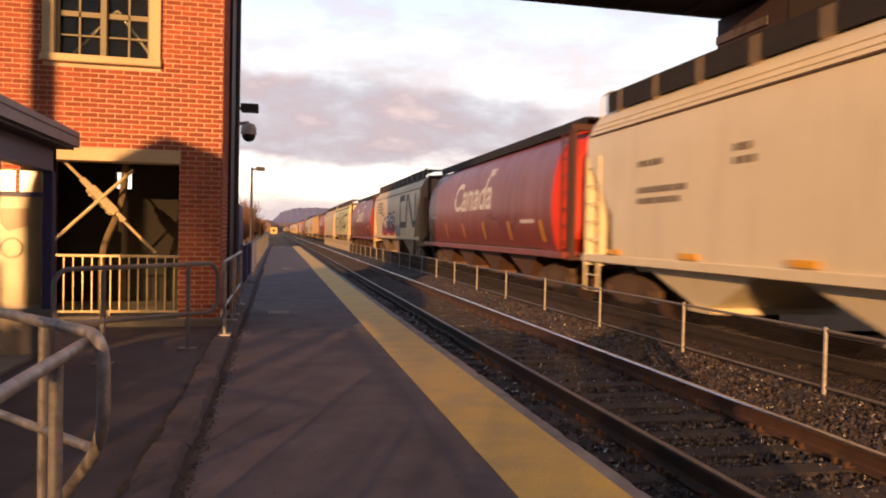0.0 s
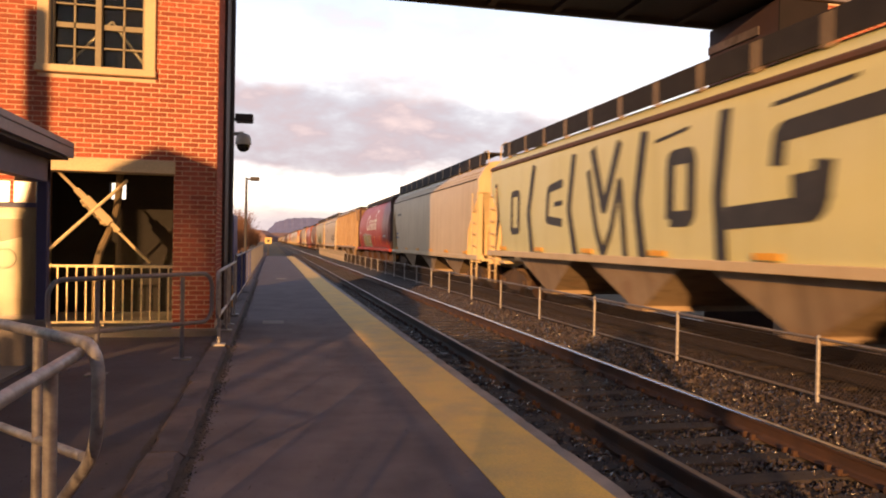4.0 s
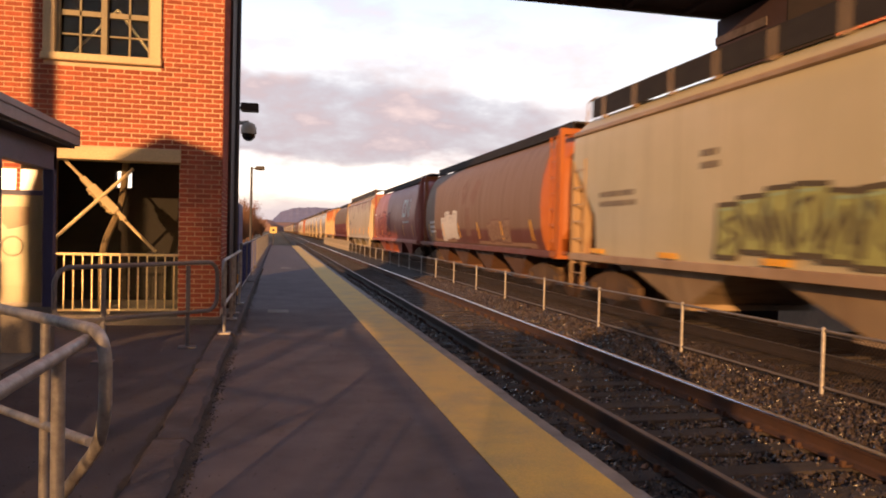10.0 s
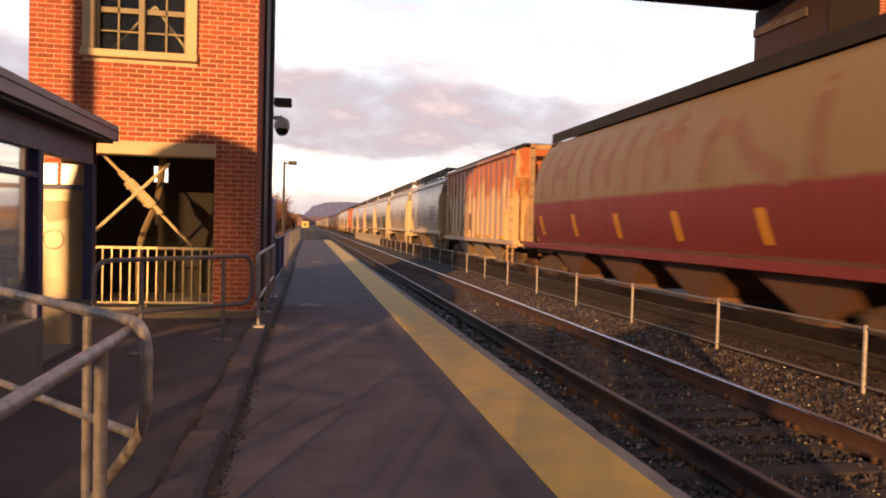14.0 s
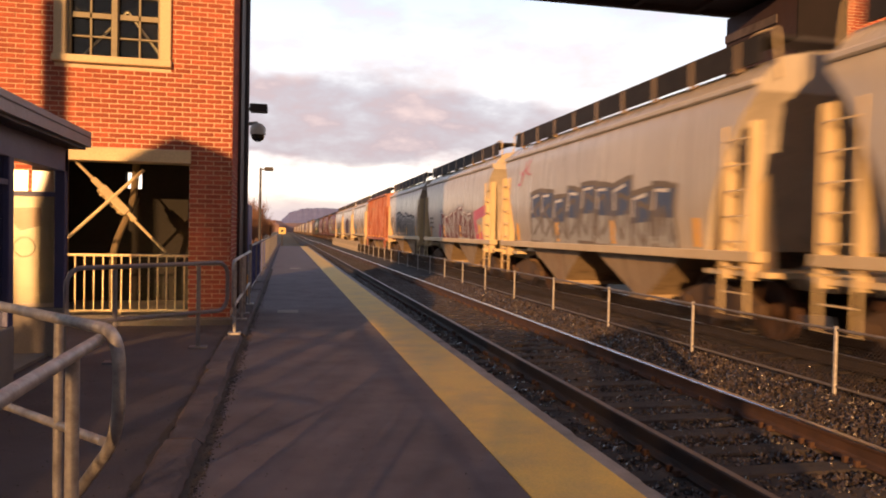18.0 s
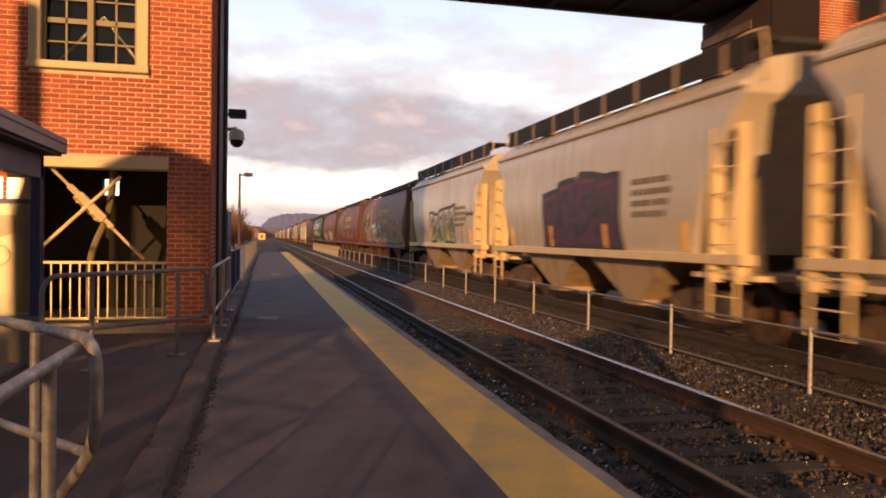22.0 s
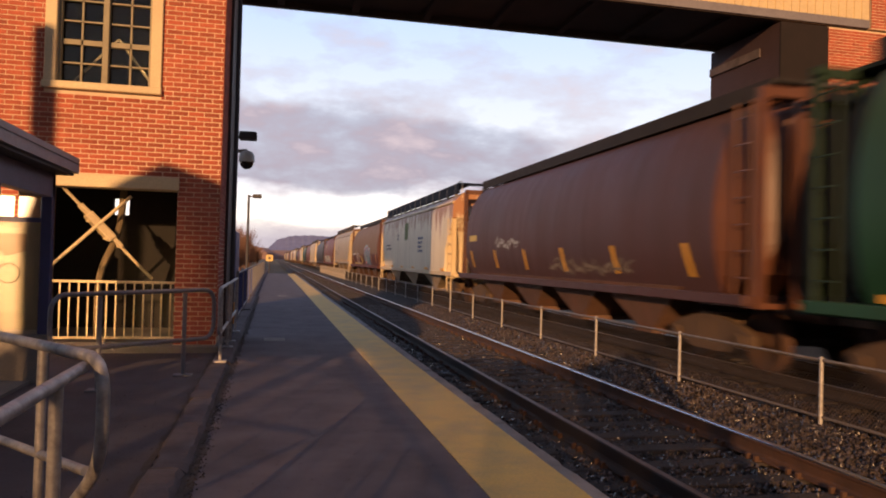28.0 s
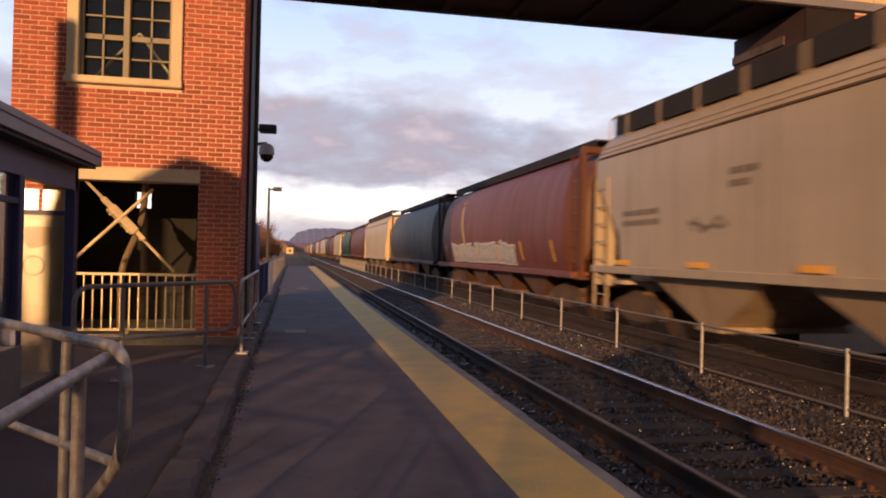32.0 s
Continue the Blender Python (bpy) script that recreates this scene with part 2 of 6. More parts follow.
RUST = surface("rusty_steel", (0.085, 0.038, 0.02), (0.048, 0.023, 0.015), 0.85, scale=4, fine=50, bump=0.3)
# darker copies of rail steel and rail top, with the rails' shade in the colour
SHADED_RAIL = surface("oily_dark_rail", (0.026, 0.016, 0.012), (0.018, 0.012, 0.010), 0.8, scale=4, fine=50, bump=0.3)
DULL_TOP = surface("dull_rail_top", (0.22, 0.17, 0.14), (0.16, 0.12, 0.10), 0.5, 0.6, scale=5, fine=50, bump=0.0)
CORNER_STEEL = surface("bright_rail_corner", (0.86, 0.84, 0.83), (0.78, 0.75, 0.73), 0.16, 1.0, scale=5, fine=50, bump=0.0)
RAIL_TOP = surface("polished_rail_top", (0.78, 0.74, 0.72), (0.62, 0.58, 0.55), 0.38, 1.0, scale=5, fine=50, bump=0.0)
BRICK = surface("red_brick", (0.43, 0.105, 0.056), (0.32, 0.072, 0.042), 0.88, scale=9, fine=70, bump=0.4, tint=0.22)
MORTAR = surface("mortar", (0.74, 0.56, 0.40), (0.62, 0.46, 0.32), 0.95, scale=6, fine=80, bump=0.4)
CREAM = surface("cream_painted_trim", (0.66, 0.52, 0.31), (0.58, 0.45, 0.27), 0.65, scale=2, fine=40, bump=0.08)
DARK_STEEL = surface("dark_painted_steel", (0.042, 0.037, 0.044), (0.06, 0.052, 0.054), 0.6, scale=3, fine=40, bump=0.08)
BROWN_STEEL = surface("dark_brown_steel", (0.06, 0.035, 0.03), (0.04, 0.025, 0.022), 0.7, scale=1.5, fine=40, bump=0.1)
GALV = surface("galvanised_steel", (0.50, 0.47, 0.45), (0.24, 0.22, 0.215), 0.5, 0.3, scale=13, fine=60, bump=0.06)
GREY_PAINT = surface("grey_painted_steel", (0.2, 0.195, 0.22), (0.15, 0.145, 0.16), 0.55, 0.2, scale=4, fine=50, bump=0.05)
BLUE = surface("navy_blue_paint", (0.035, 0.04, 0.13), (0.028, 0.03, 0.095), 0.5, scale=3, fine=50, bump=0.04)
BLUE_PANEL = surface("blue_panel", (0.05, 0.07, 0.24), (0.04, 0.055, 0.19), 0.5, scale=3, fine=50, bump=0.03)
FASCIA = surface("grey_fascia_metal", (0.27, 0.25, 0.27), (0.22, 0.2, 0.22), 0.5, 0.3, scale=2, fine=30, bump=0.03)
WHITE = surface("white_paint", (0.72, 0.7, 0.66), (0.62, 0.6, 0.56), 0.6, scale=3, fine=50, bump=0.05)
POSTER_SHEET = surface("grey_poster_sheet", (0.36, 0.34, 0.30), (0.28, 0.27, 0.25), 0.45, scale=1.2, fine=30, bump=0.0)
POSTER = surface("poster_paper", (0.30, 0.27, 0.24), (0.25, 0.23, 0.2), 0.5, scale=1.2, fine=30, bump=0.0)
POSTER_DARK = surface("poster_dark_ink", (0.16, 0.10, 0.07), (0.12, 0.08, 0.06), 0.5, scale=4, fine=30, bump=0.0)
FENCE_PIPE = surface("dull_fence_pipe", (0.24, 0.20, 0.165), (0.17, 0.14, 0.115), 0.55, 0.3, scale=8, fine=60, bump=0.05)
WIRE = surface("dull_fence_wire", (0.085, 0.056, 0.035), (0.055, 0.037, 0.025), 0.8, 0.0, scale=6, fine=40, bump=0.0)
# plaster of the tower bay, base colour lowered to hold the interior shade
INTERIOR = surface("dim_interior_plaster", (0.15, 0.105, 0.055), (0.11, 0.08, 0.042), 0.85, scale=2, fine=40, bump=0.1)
BRUSH = surface("bare_branches", (0.22, 0.12, 0.085), (0.16, 0.09, 0.065), 1.0, scale=1, fine=12, bump=0.0)
# distance haze is mixed into the hill and woods colours
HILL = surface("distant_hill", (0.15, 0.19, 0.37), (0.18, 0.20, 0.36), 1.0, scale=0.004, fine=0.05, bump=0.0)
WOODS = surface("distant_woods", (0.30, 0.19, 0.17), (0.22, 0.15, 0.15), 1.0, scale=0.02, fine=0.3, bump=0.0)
# cream bar paint taken down to its shaded tone inside the window recess
BAR_PAINT = surface("dull_beige_bars", (0.30, 0.26, 0.17), (0.25, 0.21, 0.14), 0.7, scale=4, fine=40, bump=0.05)
# near-black colour that stands for the footbridge's shade
SHADE_PANEL = surface("sooty_panel", (0.016, 0.009, 0.009), (0.011, 0.007, 0.007), 0.9, scale=2, fine=30, bump=0.1)
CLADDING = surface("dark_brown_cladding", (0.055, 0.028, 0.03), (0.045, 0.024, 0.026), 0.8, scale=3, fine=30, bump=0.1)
# back wall of the tower bay: its shade is put into the colour
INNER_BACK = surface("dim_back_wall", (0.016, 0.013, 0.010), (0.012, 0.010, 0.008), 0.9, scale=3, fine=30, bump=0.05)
# the navy again, lightened in colour for the skylight on the header
HEADER_BLUE = surface("weathered_navy_header", (0.13, 0.13, 0.22), (0.10, 0.10, 0.18), 0.5, scale=3, fine=50, bump=0.04)
GLASS = glassy("clear_glass")
HAZY_GLASS = glassy("hazy_glass", (0.75, 0.72, 0.62), 0.2)
DARK_GLASS = surface("window_glass", (0.018, 0.017, 0.015), (0.03, 0.028, 0.022), 0.05, scale=2, fine=20, bump=0.0, spec=0.6)
REFLECTOR = surface("yellow_reflector", (0.92, 0.46, 0.03), (0.85, 0.40, 0.03), 0.35, scale=9, fine=60, bump=0.0)
UNDER = surface("grimy_underframe", (0.08, 0.05, 0.032), (0.12, 0.07, 0.04), 0.9, scale=2, fine=30, bump=0.3)
ORANGE_SIGN = surface("orange_sign", (0.75, 0.33, 0.06), (0.65, 0.28, 0.05), 0.6, scale=3, fine=30, bump=0.0)
SIGN_YELLOW = surface("yellow_sign", (0.75, 0.55, 0.2), (0.7, 0.5, 0.2), 0.6, scale=3, fine=30, bump=0.0)


# ---- shaping ----
class Shape:
    """Collects corners and faces for one mesh."""

    def __init__(self):
        self.v, self.f, self.mi = [], [], []

    def add(self, verts, faces, slot=0):
        n = len(self.v)
        self.v += [tuple(p) for p in verts]
        self.f += [tuple(n + i for i in f) for f in faces]
        self.mi += [slot] * len(faces)
        return self

    def box(self, x0, x1, y0, y1, z0, z1, m=None, slot=0):
        p = [(x, y, z) for x in (x0, x1) for y in (y0, y1) for z in (z0, z1)]
        if m is not None:
            p = [m @ Vector(q) for q in p]
        return self.add(p, [(0, 1, 3, 2), (4, 6, 7, 5), (0, 4, 5, 1), (2, 3, 7, 6), (0, 2, 6, 4), (1, 5, 7, 3)], slot)

    def soft_box(self, x0, x1, y0, y1, z0, z1, r=0.01, m=None, slot=0):
        """A box with chamfered edges."""
        bm = bmesh.new()
        bmesh.ops.create_cube(bm, size=1.0)
        for q in bm.verts:
            q.co = Vector(((x0 + x1) / 2 + q.co.x * (x1 - x0), (y0 + y1) / 2 + q.co.y * (y1 - y0), (z0 + z1) / 2 + q.co.z * (z1 - z0)))
        bmesh.ops.bevel(bm, geom=list(bm.edges), offset=r, segments=1, affect="EDGES")
        bm.verts.index_update()
        self.add([(m @ q.co) if m is not None else q.co for q in bm.verts], [[q.index for q in f.verts] for f in bm.faces], slot)
        bm.free()
        return self

    def tube(self, pts, r, n=8, closed=False, slot=0):
        pts = [Vector(p) for p in pts]
        rings = []
        up = None
        for i, p in enumerate(pts):
            a, b = pts[max(i - 1, 0)], pts[min(i + 1, len(pts) - 1)]
            if closed:
                a, b = pts[i - 1], pts[(i + 1) % len(pts)]
            d = (b - a).normalized()
            if up is None:
                up = Vector((0, 0, 1)) if abs(d.z) < 0.9 else Vector((1, 0, 0))
            s = d.cross(up).normalized()
            up = s.cross(d).normalized()
            rr = r[i] if isinstance(r, (list, tuple)) else r
            rings.append([p + (s * math.cos(2 * math.pi * k / n) + up * math.sin(2 * math.pi * k / n)) * rr for k in range(n)])
        verts = [q for ring in rings for q in ring]
        faces = []
        m = len(rings)
        for i in range(m if closed else m - 1):
            j = (i + 1) % m
            faces += [(i * n + k, i * n + (k + 1) % n, j * n + (k + 1) % n, j * n + k) for k in range(n)]
        if not closed:
            faces += [tuple(range(n - 1, -1, -1)), tuple((m - 1) * n + k for k in range(n))]
        return self.add(verts, faces, slot)

    def loft(self, rings, caps=True, slot=0, ring_closed=True):
        n, m = len(rings[0]), len(rings)
        faces = [(i * n + k, i * n + (k + 1) % n, (i + 1) * n + (k + 1) % n, (i + 1) * n + k) for i in range(m - 1) for k in range(n if ring_closed else n - 1)]
        if caps:
            faces += [tuple(range(n - 1, -1, -1)), tuple((m - 1) * n + k for k in range(n))]
        return self.add([q for ring in rings for q in ring], faces, slot)

    def prism(self, profile, axis, a, b, slot=0):
        """A profile drawn out along an axis. profile: pairs in the other two axes, in their order."""
        def at(p, t):
            return {"x": (t, p[0], p[1]), "y": (p[0], t, p[1]), "z": (p[0], p[1], t)}[axis]
        return self.loft([[at(p, a) for p in profile], [at(p, b) for p in profile]], slot=slot)

    def mesh(self, name, *mats, smooth=False):
        me = bpy.data.meshes.new(name)
        me.from_pydata([tuple(p) for p in self.v], [], self.f)
        for m in mats:
            me.materials.append(m)
        if len(mats) > 1:
            me.polygons.foreach_set("material_index", self.mi)
        bm = bmesh.new()
        bm.from_mesh(me)
        bmesh.ops.recalc_face_normals(bm, faces=bm.faces)
        bm.to_mesh(me)
        bm.free()
        if smooth:
            me.polygons.foreach_set("use_smooth", [True] * len(me.polygons))
            me.set_sharp_from_angle(angle=radians(40))
        me.update()
        return me


def part(name, shape, material, parent=None, label="", smooth=False, m=None):
    """One mesh object under a thing, a part or a piece of the setting. shape: a Shape or a ready mesh, which may be shared."""
    me = shape if isinstance(shape, bpy.types.Mesh) else shape.mesh(name, material, smooth=smooth)
    ob = new(name, me)
    if isinstance(shape, bpy.types.Mesh) and material is not None and (not me.materials or me.materials[0] != material):
        if not me.materials:
            me.materials.append(None)
        ob.material_slots[0].link = "OBJECT"
        ob.material_slots[0].material = material
    if parent is not None:
        ob.parent = parent
    if m is not None:
        ob.matrix_basis = m
    if label:
        tagged(ob, label)
    return ob


def thing(name, label, category, group="", kind="", m=None):
    ob = new(name)
    ob.empty_display_size = 0.2
    if m is not None:
        ob.matrix_basis = m
    return tagged(ob, label, category, group, kind)


def arc(cx, cy, r, a0, a1, n=6):
    return [(cx + r * math.cos(radians(a0 + (a1 - a0) * i / n)), cy + r * math.sin(radians(a0 + (a1 - a0) * i / n))) for i in range(n + 1)]


# ---- ground, track and platform ----
TRACK_A, TRACK_B, RAIL_Z = 3.66, 8.26, -0.20
PLAT_END = 66.0


BED = [(1.99, -0.56), (2.3, -0.43), (2.6, -0.388), (3.3, -0.40), (4.0, -0.40), (4.6, -0.388), (5.2, -0.385), (5.7, -0.34), (6.2, -0.34), (6.7, -0.39), (7.2, -0.40), (10.2, -0.42), (11.0, -0.5), (12.0, -0.73)]


def bed(x):
    for (xa, za), (xb, zb) in zip(BED, BED[1:]):
        if xa <= x <= xb:
            return za + (zb - za) * (x - xa) / (xb - xa)
    return -0.6


def structure(name, shape, material, label, category, smooth=False):
    return tagged(part(name, shape, material, None, "", smooth), label, category, kind="structure")


def build_ground():
    s = Shape()
    ys = [-400, -60, 66, 120, 400, 4500]
    xs = [-3000, -60, -4.2, 13.0, 60, 3000]
    for i in range(len(xs) - 1):
        for j in range(len(ys) - 1):
            s.add([(xs[i], ys[j], -0.72), (xs[i + 1], ys[j], -0.72), (xs[i + 1], ys[j + 1], -0.72), (xs[i], ys[j + 1], -0.72)], [(0, 1, 2, 3)])
    structure("ground", s, SOIL, "dry brown grass and soil beside the railway line", "ground")
    # ballast bed: a banked strip under both tracks
    rnd = random.Random(5)
    prof = BED
    rings = []
    for j in range(200):
        y = -30 + 0.6 * j if j < 140 else 54 + (j - 140) * 40
        rings.append([(x, y, z + rnd.uniform(-0.018, 0.018)) for x, z in prof])
    structure("ballast_bed", Shape().loft(rings, caps=False, ring_closed=False), BALLAST, "dark grey crushed-stone ballast bed under two railway tracks", "ballast", smooth=True)


def build_stones():
    """Loose ballast stones of the nearer stretch, too many to count."""
    rnd = random.Random(9)
    s = Shape()
    base = [Vector(p) for p in ((1, 0, 0), (-1, 0, 0), (0, 1, 0), (0, -1, 0), (0, 0, 1), (0, 0, -1))]
    fac = [(0, 2, 4), (2, 1, 4), (1, 3, 4), (3, 0, 4), (2, 0, 5), (1, 2, 5), (3, 1, 5), (0, 3, 5)]
    for i in range(60000):
        y = 3.0 + 26 * rnd.random() ** 1.6
        x = rnd.choice((rnd.uniform(2.0, 4.6), rnd.uniform(2.0, 7.2), rnd.uniform(4.6, 7.0), rnd.uniform(4.6, 7.0)))
        r = rnd.uniform(0.014, 0.036)
        if abs(abs(x - TRACK_A) - 0.7525) < 0.11:
            continue
        z = bed(x) + rnd.uniform(-0.004, 0.014)
        e = Euler((rnd.uniform(0, 6), rnd.uniform(0, 6), rnd.uniform(0, 6))).to_matrix()
        sc = Vector((rnd.uniform(0.7, 1.3), rnd.uniform(0.6, 1.1), rnd.uniform(0.5, 1)))
        s.add([Vector((x, y, z)) + e @ Vector((p.x * sc.x, p.y * sc.y, p.z * sc.z)) * r for p in base], fac)
    tagged(part("ballast_stones", s, STONE), "loose angular grey ballast stones between the tracks", "stones", kind="stuff")


def rail_profile(x):
    pr = [(-.07, 0), (.07, 0), (.07, .012), (.02, .03), (.009, .05), (.009, .125), (.036, .137), (.036, .165), (.028, .172), (-.028, .172), (-.036, .165), (-.036, .137), (-.009, .125), (-.009, .05), (-.02, .03), (-.07, .012)]
    return [(x + a, RAIL_Z - 0.172 + b) for a, b in pr]


def build_track(xc, near):
    t = thing("railway_track", "railway track with rusty rails on dark timber ties", "railway track", "tracks", "structure")
    for sx in (-0.7525, 0.7525):
        # near left rail and far track take the shade-coloured copy
        rail = part("rail", Shape().prism(rail_profile(xc + sx), "y", -60, 900), RUST if near and sx > 0 else SHADED_RAIL, t, "rusty rail with a worn top")
        w = 0.027 if sx < 0 else 0.02
        part("rail_top", Shape().box(xc + sx - w, xc + sx + w, -60, 900, RAIL_Z + 0.0, RAIL_Z + 0.003), DULL_TOP if near and sx < 0 else RAIL_TOP, rail, "worn running surface")
        if near and sx > 0:
            # the bright rounded gauge corner
            c = xc + sx
            part("gauge_corner", Shape().prism([(c - 0.039, RAIL_Z - 0.014), (c - 0.037, RAIL_Z - 0.003), (c - 0.032, RAIL_Z + 0.003), (c - 0.027, RAIL_Z + 0.003), (c - 0.027, RAIL_Z + 0.0005), (c - 0.034, RAIL_Z - 0.014)], "y", -60, 900), CORNER_STEEL, rail, "bright polished rail corner")
    tie = Shape().soft_box(-1.28, 1.28, -0.115, 0.115, -0.19, 0, 0.015).mesh("tie", TIE)
    plate = Shape().soft_box(-0.1, 0.1, -0.09, 0.09, 0, 0.022, 0.006)
    for a, b in ((-0.1, -0.06), (-0.1, 0.06), (0.1, -0.06), (0.1, 0.06)):
        plate.soft_box(a - 0.022, a + 0.022, b - 0.02, b + 0.02, 0.0, 0.055, 0.006)
    plate = plate.mesh("tie_plate", RUST)
    rnd = random.Random(3)
    far = Shape()
    for i in range(190):
        y = -2.0 + i * 0.53
        if i < 110:
            ob = part("tie", tie, None, t, m=pose(xc + rnd.uniform(-.03, .03), y, RAIL_Z - 0.174 + rnd.uniform(-.006, .004), 0, 0, rnd.uniform(-.8, .8)))
            if near and y < 30:
                for sx in (-0.7525, 0.7525):
                    part("tie_plate", plate, None, ob, m=pose(sx, 0, 0))
        else:
            far.box(xc - 1.28, xc + 1.28, y - .115, y + .115, RAIL_Z - .36, RAIL_Z - .174)
    tagged(part("far_ties", far, TIE, t), kind="stuff")


def build_platform():
    rnd = random.Random(2)
    structure("platform", Shape().box(-0.49, 1.255, -30, PLAT_END, -0.7, 0.0), ASPHALT, "dark asphalt railway platform with patches and shade", "platform")
    structure("platform_warning_strip", Shape().box(1.257, 1.850, -30, PLAT_END, -0.7, 0.004), YELLOW, "worn yellow warning strip along the platform edge", "warning strip")
    k = thing("platform_edge_kerb", "grey concrete edge kerb of the platform", "kerb", kind="structure")
    edges = []
    for v in range(5):
        rings = []
        for q in range(31):
            y = 0.008 + 2.984 * q / 30
            chip = rnd.uniform(0.01, 0.03) if rnd.random() < 0.2 else 0.004
            rings.append([(1.852, y, -0.7), (1.975, y, -0.7), (1.975 - rnd.uniform(0, .006), y, -0.012 - chip * 0.5), (1.963 - chip, y, 0.005 - chip * 0.15), (1.862 + rnd.uniform(0, .008), y, 0.006), (1.852, y, 0.0)])
        edges.append(Shape().loft(rings).mesh("kerb_stone", KERB))
    for i in range(32):
        part("kerb_stone", edges[i % 5], None, k, m=pose(rnd.uniform(-.006, .006), -30 + 3 * i, rnd.uniform(-.004, .004)))
    structure("walkway", Shape().box(-30, -0.75, -30, PLAT_END + 10, -0.7, -0.004), PATH_ASPHALT, "dark asphalt walkway beside the platform", "walkway")
    k = thing("walkway_kerb", "low weathered concrete kerb between walkway and platform", "kerb", kind="structure")
    stones = []
    for v in range(4):
        rings = []
        for q in range(25):
            y = 0.008 + 2.384 * q / 24
            c = rnd.uniform(-0.012, 0.006)
            rings.append([(-0.74 + rnd.uniform(-.006, .012), y, -0.6), (-0.5, y, -0.6), (-0.5 + rnd.uniform(-.014, .004), y, 0.012 + c), (-0.53 + rnd.uniform(-.02, .01), y, 0.048 + c), (-0.71 + rnd.uniform(-.01, .016), y, 0.05 + c), (-0.74 + rnd.uniform(-.006, .012), y, 0.018 + c)])
        stones.append(Shape().loft(rings).mesh("kerb_stone", DARK_KERB, smooth=True))
    for i in range(40):
        part("kerb_stone", stones[i % 4], None, k, m=pose(rnd.uniform(-.012, .012), -12 + 2.4 * i, rnd.uniform(-.008, .006), 0, 0, rnd.uniform(-.25, .25)))
    # dirt gathered along the kerb, with a ragged edge
    for name, x0, sgn in (("dirt_strip", -0.498, 1), ("dirt_strip", -0.742, -1)):
        s = Shape()
        a, b = [], []
        w = 0.06
        for q in range(640):
            y = 1.0 + 0.04 * q
            w = min(0.07 if sgn > 0 else 0.03, max(0.005, w + rnd.uniform(-.014, .014)))
            a.append((x0 - sgn * 0.01, y, 0.0045))
            b.append((x0 + sgn * (w + rnd.uniform(0, 0.02)), y, 0.0045))
        s.add(a + b, [(q, q + 1, 640 + q + 1, 640 + q) for q in range(639)])
        structure(name, s, DIRT, "dark damp dirt gathered along the kerb", "dirt")


# ---- towers and bridge ----
def brick_wall(owner, x0, x1, z0, z1, y, holes=(), face=-1, limit=300, prefer=None):
    """Running-bond bricks proud of a mortar face at y, looking to -y; the first ones as pieces, the rest joined."""
    L, H, J = 0.200, 0.054, 0.013
    rnd = random.Random(17)
    me = {}
    rest, n = Shape(), 0
    row = 0
    z = z0
    while z + H <= z1 + 0.001:
        x = x0 - (0.106 if row % 2 else 0)
        while x < x1 - 0.02:
            a, b = max(x, x0), min(x + L, x1)
            for h in holes:
                if z < h[3] and z + H > h[2] and a < h[1] and b > h[0]:
                    if a < h[0]:
                        b = h[0]
                    else:
                        a = min(h[1], b)
            ok = b - a > 0.012
            if ok:
                w = round(b - a, 2)
                inside = prefer is None or (prefer[0] < a < prefer[1] and prefer[2] < z < prefer[3])
                dy = rnd.uniform(-0.002, 0.002)
                if n < limit and inside:
                    if w not in me:
                        me[w] = Shape().soft_box(0, b - a, -0.008, 0.02, 0, H, 0.003).mesh("brick", BRICK)
                    part("brick", me[w], None, owner, m=pose(a, y + dy, z))
                    n += 1
                else:
                    rest.box(a, b, y - 0.008 + dy, y + 0.02, z, z + H)
            x += L + J
        z += H + J
        row += 1
    if rest.v:
        tagged(part("bricks", rest, BRICK_REST, owner), kind="stuff")


